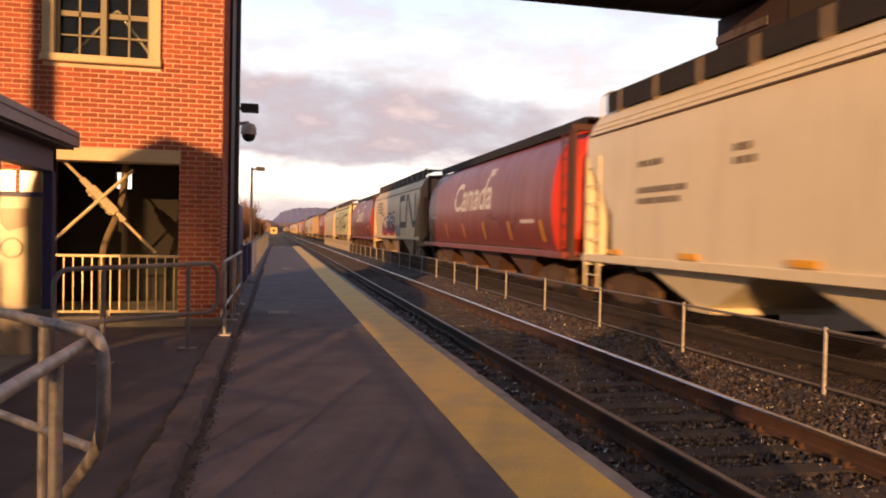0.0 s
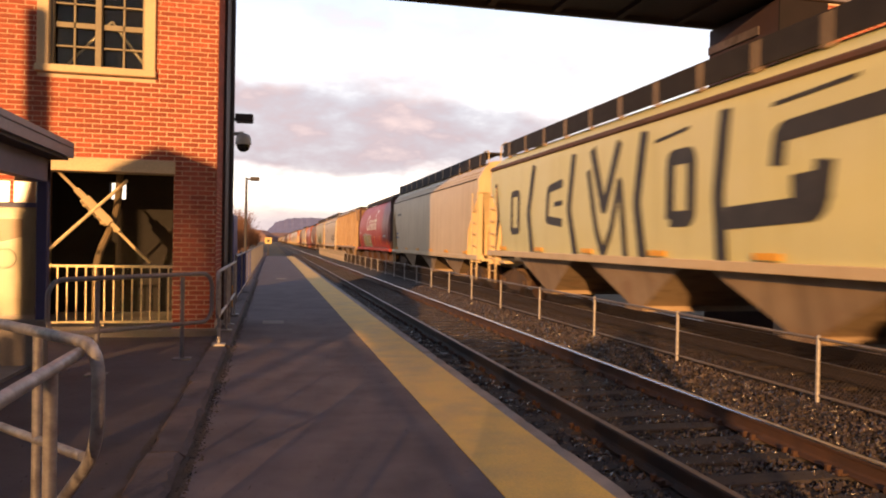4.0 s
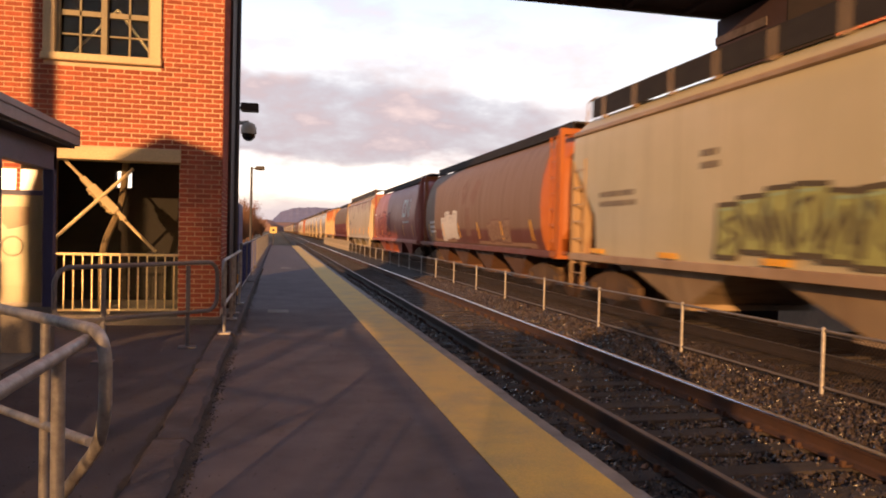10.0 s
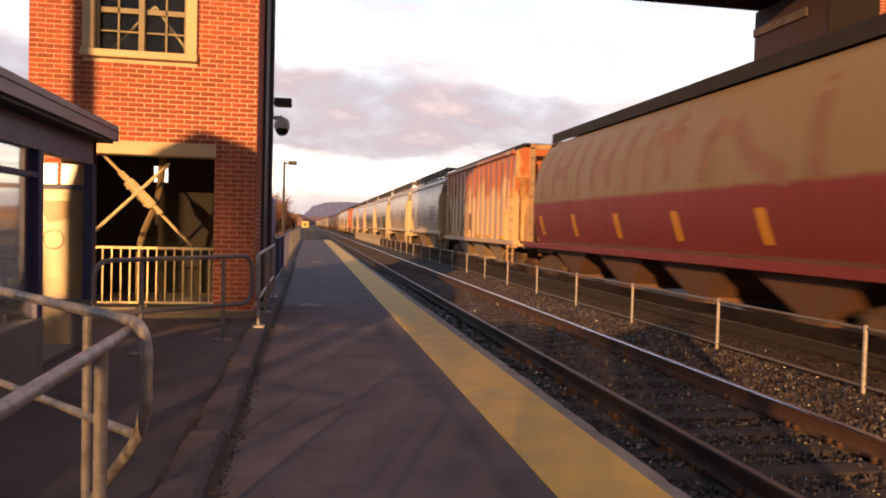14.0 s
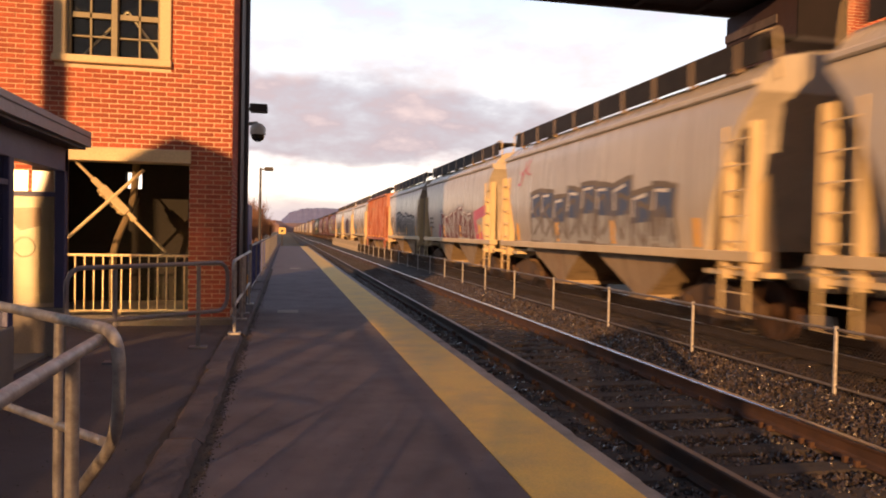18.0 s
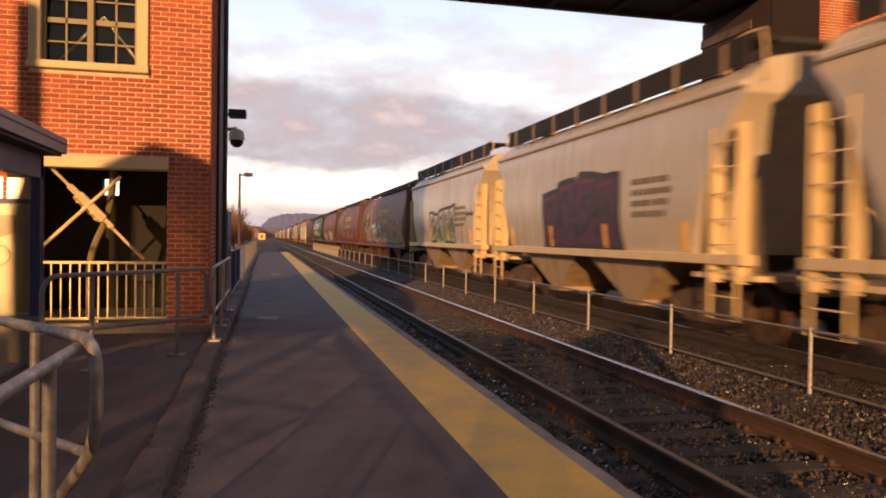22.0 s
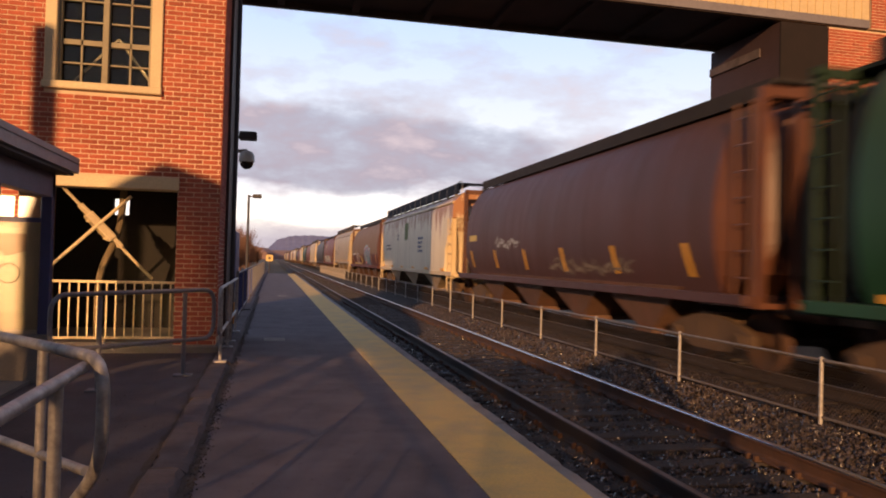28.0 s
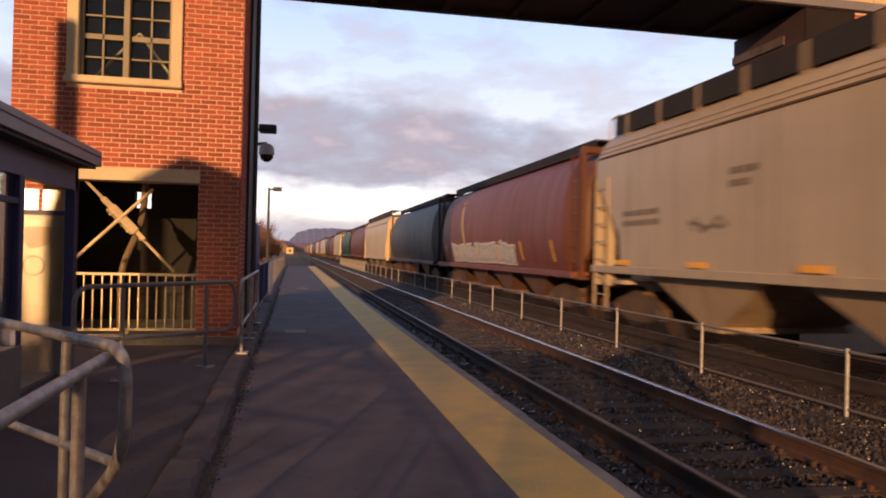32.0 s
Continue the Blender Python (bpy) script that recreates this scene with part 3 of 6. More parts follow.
def build_left_tower():
    X0, X1, Y0, Y1, TOP = -3.78, -0.77, 10.9, 13.3, 9.6
    t = thing("stair_tower", "red brick stair tower with a cream window and an open ground floor", "tower", kind="structure")
    ox0, ox1, oz0, oz1 = -3.36, -1.34, 0.26, 2.26      # the open bay
    wx0, wx1, wz0, wz1 = -3.10, -1.60, 3.58, 6.3       # the window with its trim
    s = Shape()
    yb = Y0 + 0.012
    for a, b, c, d in ((X0, ox0, 0.1, 2.44), (ox1, X1, 0.1, 2.44), (X0, X1, 2.44, wz0), (X0, wx0, wz0, wz1), (wx1, X1, wz0, wz1), (X0, X1, wz1, TOP)):
        s.box(a, b, yb, yb + 0.3, c, d)
    wall = part("front_wall", s, MORTAR, t, "sunlit red brick front wall")
    brick_wall(wall, X0, X1, 0.11, 6.6, Y0 + 0.012, [(ox0, ox1, 0.1, 2.44), (wx0, wx1, wz0, wz1)], prefer=(-2.6, X1, 2.4, 3.7))
    side = part("side_wall", Shape().box(X1 - 0.3, X1, yb + 0.302, Y1, 0.1, TOP), MORTAR, t, "shaded brick side wall")
    rest = Shape()
    for r in range(0, 110):
        z = 0.21 + r * 0.067
        for k in range(12):
            y = Y0 + 0.02 + k * 0.213 - (0.106 if r % 2 else 0)
            if y < Y1 - 0.05:
                rest.box(X1 - 0.01, X1 + 0.008, max(y, Y0 + 0.015), min(y + 0.200, Y1), z, z + 0.054)
    tagged(part("bricks", rest, BRICK_REST, side), kind="stuff")
    part("side_wall", Shape().box(X0, X0 + 0.3, yb + 0.302, Y1, 0.1, TOP), MORTAR, t)
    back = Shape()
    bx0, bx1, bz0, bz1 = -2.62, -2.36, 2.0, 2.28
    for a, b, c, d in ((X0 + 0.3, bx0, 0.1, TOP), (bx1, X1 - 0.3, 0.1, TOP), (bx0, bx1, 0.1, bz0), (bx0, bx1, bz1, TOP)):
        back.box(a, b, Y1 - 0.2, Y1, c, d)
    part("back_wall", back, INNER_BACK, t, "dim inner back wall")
    part("roof", Shape().box(X0 - 0.1, X1 + 0.1, Y0 - 0.1, Y1 + 0.1, TOP, TOP + 0.2), DARK_STEEL, t)
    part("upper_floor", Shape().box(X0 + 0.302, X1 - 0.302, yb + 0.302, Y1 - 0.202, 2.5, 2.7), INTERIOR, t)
    part("base", Shape().soft_box(X0 - 0.05, X1 + 0.05, Y0 - 0.06, Y1 + 0.03, -0.1, 0.1, 0.02), CONCRETE, t, "concrete base")
    part("bay_floor", Shape().box(ox0, ox1, Y0 - 0.02, Y1 - 0.21, 0.1, 0.14), CONCRETE, t)
    part("lintel", Shape().soft_box(ox0 - 0.08, ox1 + 0.02, Y0 - 0.03, Y0 + 0.3, 2.26, 2.438, 0.01), CREAM, t, "cream painted lintel")
    # a cream lining of the bay, its colour darkened for the shade inside
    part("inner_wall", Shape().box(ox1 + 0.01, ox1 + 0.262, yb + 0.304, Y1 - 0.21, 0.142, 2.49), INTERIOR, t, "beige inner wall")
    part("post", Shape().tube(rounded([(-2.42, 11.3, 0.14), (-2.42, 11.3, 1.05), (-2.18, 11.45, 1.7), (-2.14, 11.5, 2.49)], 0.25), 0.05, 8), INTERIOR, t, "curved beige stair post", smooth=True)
    part("downpipe", Shape().tube([(X1 + 0.07, Y1 - 0.1, 0.0), (X1 + 0.07, Y1 - 0.1, TOP)], 0.05, 10), DARK_STEEL, t, smooth=True)
    # dark strip added over the side brick to give its shaded tone
    part("corner_trim", Shape().box(X1 + 0.01, X1 + 0.05, Y1 - 1.2, Y1 - 0.02, 0.1, TOP), BROWN_STEEL, t)
    build_braces(t, ox0, ox1)
    build_balustrade(ox0, ox1, Y0)
    build_window(t, wx0, wx1, wz0, wz1, Y0)


def build_window(t, x0, x1, z0, z1, y):
    w = part("window", Shape().box(x0 + 0.12, x1 - 0.12, y + 0.16, y + 0.168, z0 + 0.05, z1 + 0.1), GLASS, t, "window with cream glazing bars before a dim stairwell")
    w.visible_shadow = False
    for a, q in (((-3.05, 3.7), (-2.32, 4.52)), ((-2.32, 4.52), (-1.7, 3.7))):
        part("inner_brace", Shape().tube([(a[0], y + 0.75, a[1]), (q[0], y + 0.75, q[1])], 0.02, 8), BAR_PAINT, t)
    f = Shape()
    f.soft_box(x0, x0 + 0.15, y - 0.05, y + 0.1, z0, z1, 0.01)
    f.soft_box(x1 - 0.15, x1, y - 0.05, y + 0.1, z0, z1, 0.01)
    part("trim", f, CREAM, w, "cream window trim")
    part("sill", Shape().soft_box(x0 - 0.02, x1 + 0.01, y - 0.08, y + 0.1, z0 - 0.002, z0 + 0.1, 0.012), CREAM, w, "cream sill")
    cx = (x0 + x1) / 2
    part("mullion", Shape().soft_box(cx - 0.04, cx + 0.04, y + 0.03, y + 0.15, z0 + 0.1, z1, 0.006), BAR_PAINT, w)
    for a, b in ((x0 + 0.15, x0 + 0.185), (x1 - 0.185, x1 - 0.15)):
        part("stile", Shape().box(a, b, y + 0.05, y + 0.14, z0 + 0.1, z1), BAR_PAINT, w)
    for q in (x0 + 0.16 + (cx - x0 - 0.2) / 2, cx + 0.04 + (x1 - cx - 0.2) / 2):
        part("glazing_bar", Shape().box(q - 0.012, q + 0.012, y + 0.1, y + 0.15, z0 + 0.1, z1), BAR_PAINT, w)
    for k in range(1, 7):
        z = z0 + 0.1 + 0.29 * k
        part("glazing_bar", Shape().box(x0 + 0.18, x1 - 0.18, y + 0.1, y + 0.148, z - (0.035 if k == 2 else 0.011), z + (0.035 if k == 2 else 0.011)), BAR_PAINT, w)


def build_braces(t, x0, x1):
    def bar(a, b, r):
        return Shape().tube([a, b], r, 8)
    y = 11.05
    br = part("brace", bar((-2.86, y, 2.26), (-1.74, y + 0.5, 1.0), 0.022), CREAM, t, "cream painted diagonal brace", smooth=True)
    d = (Vector((-1.74, y + 0.5, 1.0)) - Vector((-2.86, y, 2.26))).normalized()
    c = Vector((-2.86, y, 2.26)) + d * 0.72
    m = Matrix.Translation(c) @ d.to_track_quat("Z", "Y").to_matrix().to_4x4()
    tb = Shape().soft_box(-0.10, 0.10, -0.07, 0.05, -0.24, 0.24, 0.012, m)
    for q in (-0.16, -0.05, 0.06, 0.17):
        for sx in (-0.06, 0.06):
            tb.soft_box(sx - 0.015, sx + 0.015, -0.09, -0.07, q - 0.015, q + 0.015, 0.004, m)
    for sx in (-0.06, 0.06):
        for q in (-0.40, 0.22):
            tb.soft_box(sx - 0.022, sx + 0.022, -0.03, 0.03, q, q + 0.18, 0.006, m)
    part("coupling", tb, CREAM, br, "bolted cream coupling block")
    part("brace", bar((-3.2, y + 0.0, 0.95), (-2.0, y + 0.16, 2.18), 0.024), CREAM, t, "cream painted diagonal brace", smooth=True)


def build_balustrade(x0, x1, y):
    b = thing("balustrade", "cream metal balustrade with thin upright bars", "balustrade")
    part("top_rail", Shape().soft_box(x0, x1, y + 0.03, y + 0.08, 0.95, 0.985, 0.006), CREAM, b)
    part("bottom_rail", Shape().soft_box(x0, x1, y + 0.03, y + 0.08, 0.18, 0.215, 0.006), CREAM, b)
    bar = Shape().box(-0.009, 0.009, -0.009, 0.009, 0, 0.735).mesh("bar", CREAM)
    n = 17
    for i in range(n):
        part("bar", bar, None, b, m=pose(x0 + 0.06 + (x1 - x0 - 0.12) * i / (n - 1), y + 0.055, 0.215))
    for x in (x0 + 0.02, -2.25, x1 - 0.02):
        part("foot", Shape().box(x - 0.018, x + 0.018, y + 0.03, y + 0.08, 0.14, 0.18), CREAM, b)


def build_bridge():
    b = thing("footbridge", "covered footbridge with cream siding and a dark underside above the tracks", "footbridge", kind="structure")
    x0, x1, y0, y1, z = -4.0, 12.8, 13.85, 16.45, 6.8
    part("deck", Shape().box(x0, x1, y0 + 0.15, y1 - 0.1, z + 0.12, z + 0.34), BROWN_STEEL, b, "dark steel deck")
    for y in (y0 + 0.02, y1 - 0.18):
        part("girder", Shape().box(x0, x1, y, y + 0.16, z, z + 0.6), BROWN_STEEL, b, "dark steel edge girder")
    for i in range(11):
        x = x0 + 0.8 + i * 1.6
        part("floor_beam", Shape().box(x - 0.08, x + 0.08, y0 + 0.18, y1 - 0.18, z + 0.02, z + 0.12), BROWN_STEEL, b)
    part("sill_flashing", Shape().box(x0, x1, y0 - 0.03, y0 + 0.01, z + 0.02, z + 0.2), FASCIA, b, "grey metal flashing")
    for side in (y0 - 0.02, y1 - 0.06):
        s = Shape()
        n = 84
        for i in range(n):
            a = x0 + (x1 - x0) * i / n
            s.box(a, a + (x1 - x0) / n - 0.03, side, side + 0.06, z + 0.2, z + 2.9)
        s.box(x0, x1, side + 0.02, side + 0.05, z + 0.2, z + 2.9)
        part("siding", s, CREAM, b, "cream ribbed siding")
    part("roof", Shape().box(x0, x1, y0 - 0.2, y1 + 0.2, z + 2.9, z + 3.1), DARK_STEEL, b)


def build_right_tower():
    t = thing("stair_tower", "red brick tower at the far end of the footbridge", "tower", kind="structure")
    X0, Y0, Y1 = 10.6, 13.9, 16.45
    a = part("lower_wall", Shape().box(X0, 16.5, Y0, Y1, -0.6, 6.78), MORTAR, t, "red brick walls under the footbridge")
    brick_wall(a, 11.76, 13.6, 3.2, 6.75, Y0, limit=150)
    # cladding whose dark colour also carries the shade on this side
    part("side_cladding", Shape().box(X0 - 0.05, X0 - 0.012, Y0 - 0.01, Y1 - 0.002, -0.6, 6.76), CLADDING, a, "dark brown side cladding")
    part("band", Shape().soft_box(X0 - 0.1, X0 - 0.052, Y0 + 0.6, Y1 - 0.004, 6.15, 6.35, 0.01), DARK_KERB, a, "dull stone band")
    # added panel: the shadow on the tower front is painted with it
    part("front_cladding", Shape().box(X0 - 0.05, 11.75, Y0 - 0.06, Y0 - 0.014, 3.6, 6.76), SHADE_PANEL, a, "sooty near-black front cladding")
    b = part("upper_wall", Shape().box(12.82, 16.5, Y0 - 0.1, Y1, 6.8, 10.5), MORTAR, t, "red brick upper walls")
    brick_wall(b, 12.82, 14.6, 6.82, 8.8, Y0 - 0.1, limit=60)


BRICK_REST = surface("red_brick_far", (0.43, 0.105, 0.056), (0.32, 0.072, 0.042), 0.88, scale=9, fine=40, bump=0.4, island=0.22)


# ---- things on the platform ----
def build_shelter():
    s = thing("waiting_shelter", "glazed waiting shelter with a grey flat roof and navy frame", "shelter", kind="structure")
    X, YE, YS, y0 = -2.27, 8.5, 6.88, -3.0
    part("roof", Shape().prism([(-2.9, 2.2), (-2.06, 2.2), (-2.06, 2.36), (-2.9, 2.36)], "y", y0 - .3, YE + 0.05), FASCIA, s, "grey metal roof edge")
    part("fascia_groove", Shape().box(-2.06, -2.052, y0 - .3, YE + 0.05, 2.295, 2.303), DARK_STEEL, s)
    part("soffit", Shape().box(-2.88, -2.1, y0, YE, 2.17, 2.198), DARK_STEEL, s)
    part("header", Shape().box(X - 0.12, X, y0, YE, 1.93, 2.168), HEADER_BLUE, s, "weathered navy header beam")
    part("plinth", Shape().soft_box(X - 0.14, X + 0.02, y0, YS, -0.1, 0.5, 0.01), CONCRETE, s, "grey concrete plinth")
    part("floor", Shape().box(-5.4, X - 0.142, y0, YE, -0.1, 0.03), CONCRETE, s)
    for y in (6.82, 5.2, 3.5, 1.8):
        part("post", Shape().soft_box(X - 0.11, X + 0.012, y - 0.06, y + 0.06, 0.5, 1.93, 0.008), BLUE, s, "navy post")
    part("transom", Shape().box(X - 0.08, X + 0.006, y0, 6.76, 1.69, 1.735), BLUE, s)
    for a, b in ((5.26, 6.76), (3.56, 5.14), (1.86, 3.44)):
        for c, d in ((0.5, 1.69), (1.735, 1.93)):
            g = part("pane", Shape().box(X - 0.045, X - 0.033, a, b, c, d), GLASS, s)
            g.visible_shadow = False
    # the end wall with its poster looks back along the platform
    w = part("end_plinth", Shape().soft_box(-5.4, X, YE - 0.14, YE, -0.1, 0.5, 0.01), CONCRETE, s, "concrete plinth of the end wall")
    for x0, x1 in ((X - 0.1, X), (-3.0, -2.92), (-4.3, -4.22)):
        part("post", Shape().soft_box(x0, x1, YE - 0.12, YE, 0.5, 2.168, 0.008), BLUE, s, "navy post")
    part("end_transom", Shape().box(-5.4, X - 0.102, YE - 0.1, YE - 0.03, 1.66, 1.71), BLUE, s)
    # panes are tilted by hand so that the sun's reflection meets the camera
    for x0, x1 in ((-2.92, -2.62), (-2.6, X - 0.1)):
        g = part("vent_pane", Shape().box(x0 + 0.01, x1 - 0.01, -0.006, 0.006, 0.0, 0.215), HAZY_GLASS, s, "hazy vent pane, slightly ajar", m=pose(0, YE - 0.09, 1.712, -3.3, 0, 0))
        g.visible_shadow = False
    p = part("poster_panel", Shape().soft_box(-2.915, X - 0.102, YE - 0.08, YE - 0.04, 0.5, 1.655, 0.004), POSTER, s, "pale poster panel in the end wall")
    part("poster_sheet", Shape().box(-2.86, X - 0.16, YE - 0.086, YE - 0.082, 0.72, 1.6), POSTER_SHEET, p)
    part("emblem", Shape().prism([(-2.7, 1.3), (-2.5, 1.36), (-2.5, 1.54), (-2.76, 1.54), (-2.76, 1.38)], "y", YE - 0.091, YE - 0.088), POSTER_DARK, p)
    part("ring", Shape().tube([(-2.66 + 0.1 * math.cos(a), YE - 0.09, 1.13 + 0.1 * math.sin(a)) for a in [i * math.pi / 12 for i in range(24)]], 0.009, 6, True), CONCRETE, p)
    g = part("pane", Shape().box(-2.92, X - 0.1, YE - 0.13, YE - 0.12, 0.55, 1.66), HAZY_GLASS, s)
    g.visible_shadow = False
    for x0, x1 in ((-4.22, -3.0), (-5.4, -4.3)):
        g = part("pane", Shape().box(x0, x1, YE - 0.075, YE - 0.06, 0.5, 1.93), GLASS, s)
        g.visible_shadow = False


def rail_tube(parent, name, pts, r=0.024, label=""):
    return part(name, Shape().tube(pts, r, 12), GALV, parent, label, smooth=True)


def rounded(pts, r, n=5):
    """A polyline with its inner corners rounded."""
    pts = [Vector(p) for p in pts]
    out = [pts[0]]
    for a, b, c in zip(pts, pts[1:], pts[2:]):
        u, w = (a - b).normalized(), (c - b).normalized()
        p, q = b + u * r, b + w * r
        for i in range(n + 1):
            k = i / n
            out.append(p.lerp(b, k).lerp(b.lerp(q, k), k))
    return out + [pts[-1]]


def build_railings():
    # the handrail of the ramp close to the camera
    h = thing("ramp_handrail", "worn galvanised tube handrail with a rounded end by the ramp", "handrail")
    u = Vector((-0.58, 0.815, 0))
    c = Vector((-0.66, 3.02, 0.0))

    def on(d, z):
        return c + u * d + Vector((0, 0, z))
    rail_tube(h, "loop_rail", rounded([on(2.6, 0.94), on(-0.09, 0.965), on(-0.088, 0.57), on(0.5, 0.09)], 0.15, 8), 0.024)
    rail_tube(h, "mid_rail", [on(2.6, 0.40), on(0.04, 0.525)], 0.019)
    rail_tube(h, "post", [on(0.5, 0.94), on(0.5, -0.004)], 0.020)
    rail_tube(h, "post", [on(1.9, 0.94), on(1.9, -0.004)], 0.020)
    h2 = thing("ramp_handrail", "worn galvanised tube handrail along the platform side of the ramp", "handrail")
    rail_tube(h2, "top_rail", [(-0.70, -1.5, 0.90), (-0.695, 3.02, 0.927)], 0.022)
    rail_tube(h2, "post", [(-0.705, 2.70, 0.91), (-0.705, 2.70, 0.0)], 0.023)
    rail_tube(h2, "post", [(-0.71, 0.6, 0.90), (-0.71, 0.6, 0.0)], 0.023)
    part("foot_plate", Shape().soft_box(-0.79, -0.62, 2.62, 2.78, -0.004, 0.052, 0.004), GALV, h2)
    # the bent-tube barrier by the tower
    b = thing("barrier_rail", "grey bent-tube barrier on two posts beside the walkway", "barrier")
    p0, p1 = Vector((-2.0, 7.45, 0)), Vector((-0.68, 9.2, 0))
    loop = []
    d = (p1 - p0)
    ln = d.length
    d.normalize()
    for (s, z) in arc(0.16, 0.62, 0.16, 180, 270)[:0] + [(0.16 + 0, 0.94)] + [(ln - 0.16, 0.96)]:
        loop.append(p0 + d * s + Vector((0, 0, z)))
    ring = []
    for cx, cz, a0 in ((ln - 0.16, 0.80, 90), (ln - 0.16, 0.55, 0), (0.16, 0.60, -90), (0.16, 0.80, -180)):
        for (s, z) in arc(cx, cz, 0.16, a0, a0 - 90, 5):
            ring.append(p0 + d * s + Vector((0, 0, z)))
    part("loop", Shape().tube(ring, 0.024, 10, True), GREY_PAINT, b, smooth=True)
    for s in (0.55, ln - 0.48):
        q = p0 + d * s
        part("post", Shape().tube([q + Vector((0, 0, 0.0)), q + Vector((0, 0, 0.93))], 0.024, 10), GREY_PAINT, b, smooth=True)
        part("foot_plate", Shape().soft_box(q.x - 0.1, q.x + 0.1, q.y - 0.08, q.y + 0.08, -0.004, 0.014, 0.004), GREY_PAINT, b)
    # railings along the platform's back edge
    n = 0
    for y0, y1 in ((9.3, 11.4), (11.55, 13.7)):
        r = thing("platform_railing", "galvanised tube railing on the kerb behind the platform", "railing", "platform railings")
        x = -0.62
        ring = []
        for cy, cz, a0 in ((y1 - 0.1, 0.88, 90), (y1 - 0.1, 0.5, 0), (y0 + 0.1, 0.5, -90), (y0 + 0.1, 0.88, -180)):
            for (s, z) in arc(cy, cz, 0.09, a0, a0 - 90, 4):
                ring.append((x, s, z))
        part("loop", Shape().tube(ring, 0.022, 10, True), GALV, r, smooth=True)
        for y in (y0 + 0.3, y1 - 0.3):
            part("post", Shape().tube([(x, y, 0.02), (x, y, 0.96)], 0.022, 10), GALV, r, smooth=True)
            part("foot_plate", Shape().soft_box(x - 0.08, x + 0.08, y - 0.08, y + 0.08, 0.04, 0.065, 0.004), GALV, r)
    y = 16.0
    while y < 64:
        r = thing("platform_fence", "grey tube fence panel with mesh infill behind the platform", "fence", "platform fence")
        x = -0.72
        for z in (1.02, 0.12):
            part("rail", Shape().tube([(x, y + 0.05, z), (x, y + 2.75, z)], 0.022, 6), GREY_PAINT, r)
        for q in (y + 0.03, y + 2.77):
            part("post", Shape().tube([(x, q, 0), (x, q, 1.06)], 0.028, 8), GREY_PAINT, r)
        mesh = Shape()
        for k in range(22):
            q = y + 0.15 + k * 0.117
            mesh.box(x - 0.004, x + 0.004, q, q + 0.012, 0.12, 1.02)
        tagged(part("infill", mesh, BLUE_PANEL if y < 25 else GREY_PAINT, r), kind="stuff")
        y += 2.85


def build_covers():
    """Small plates let into the platform."""
    for x, y in ((0.05, 12.6), (0.35, 27.0)):
        p = thing("utility_cover", "pale square utility cover let into the asphalt", "cover plate")
        part("plate", Shape().soft_box(x - 0.17, x + 0.17, y - 0.25, y + 0.25, -0.01, 0.006, 0.004), KERB, p)


def build_grit():
    """Dirt and grit along the kerb and scattered over the asphalt, too fine to count."""
    rnd = random.Random(12)
    s = Shape()
    for i in range(5200):
        if i < 3400:
            x, y, z = -0.475 + abs(rnd.gauss(0, 0.035)), 2.5 + 24 * rnd.random() ** 1.5, 0.0
        else:
            x, y, z = rnd.uniform(-3.0, 1.2), 2.5 + 14 * rnd.random(), 0.0
            if -0.76 < x < -0.48:
                continue
        r = rnd.uniform(0.004, 0.014) if i < 3400 else rnd.uniform(0.003, 0.008)
        a = rnd.uniform(0, 6.28)
        p = [(x + r * math.cos(a + k * 2.1), y + r * math.sin(a + k * 2.1), z - 0.001) for k in range(3)]
        s.add(p + [(x, y, z + r * 0.8)], [(0, 1, 3), (1, 2, 3), (2, 0, 3)])
    tagged(part("grit", s, STONE), "dark grit along the kerb and on the asphalt", "grit", kind="stuff")


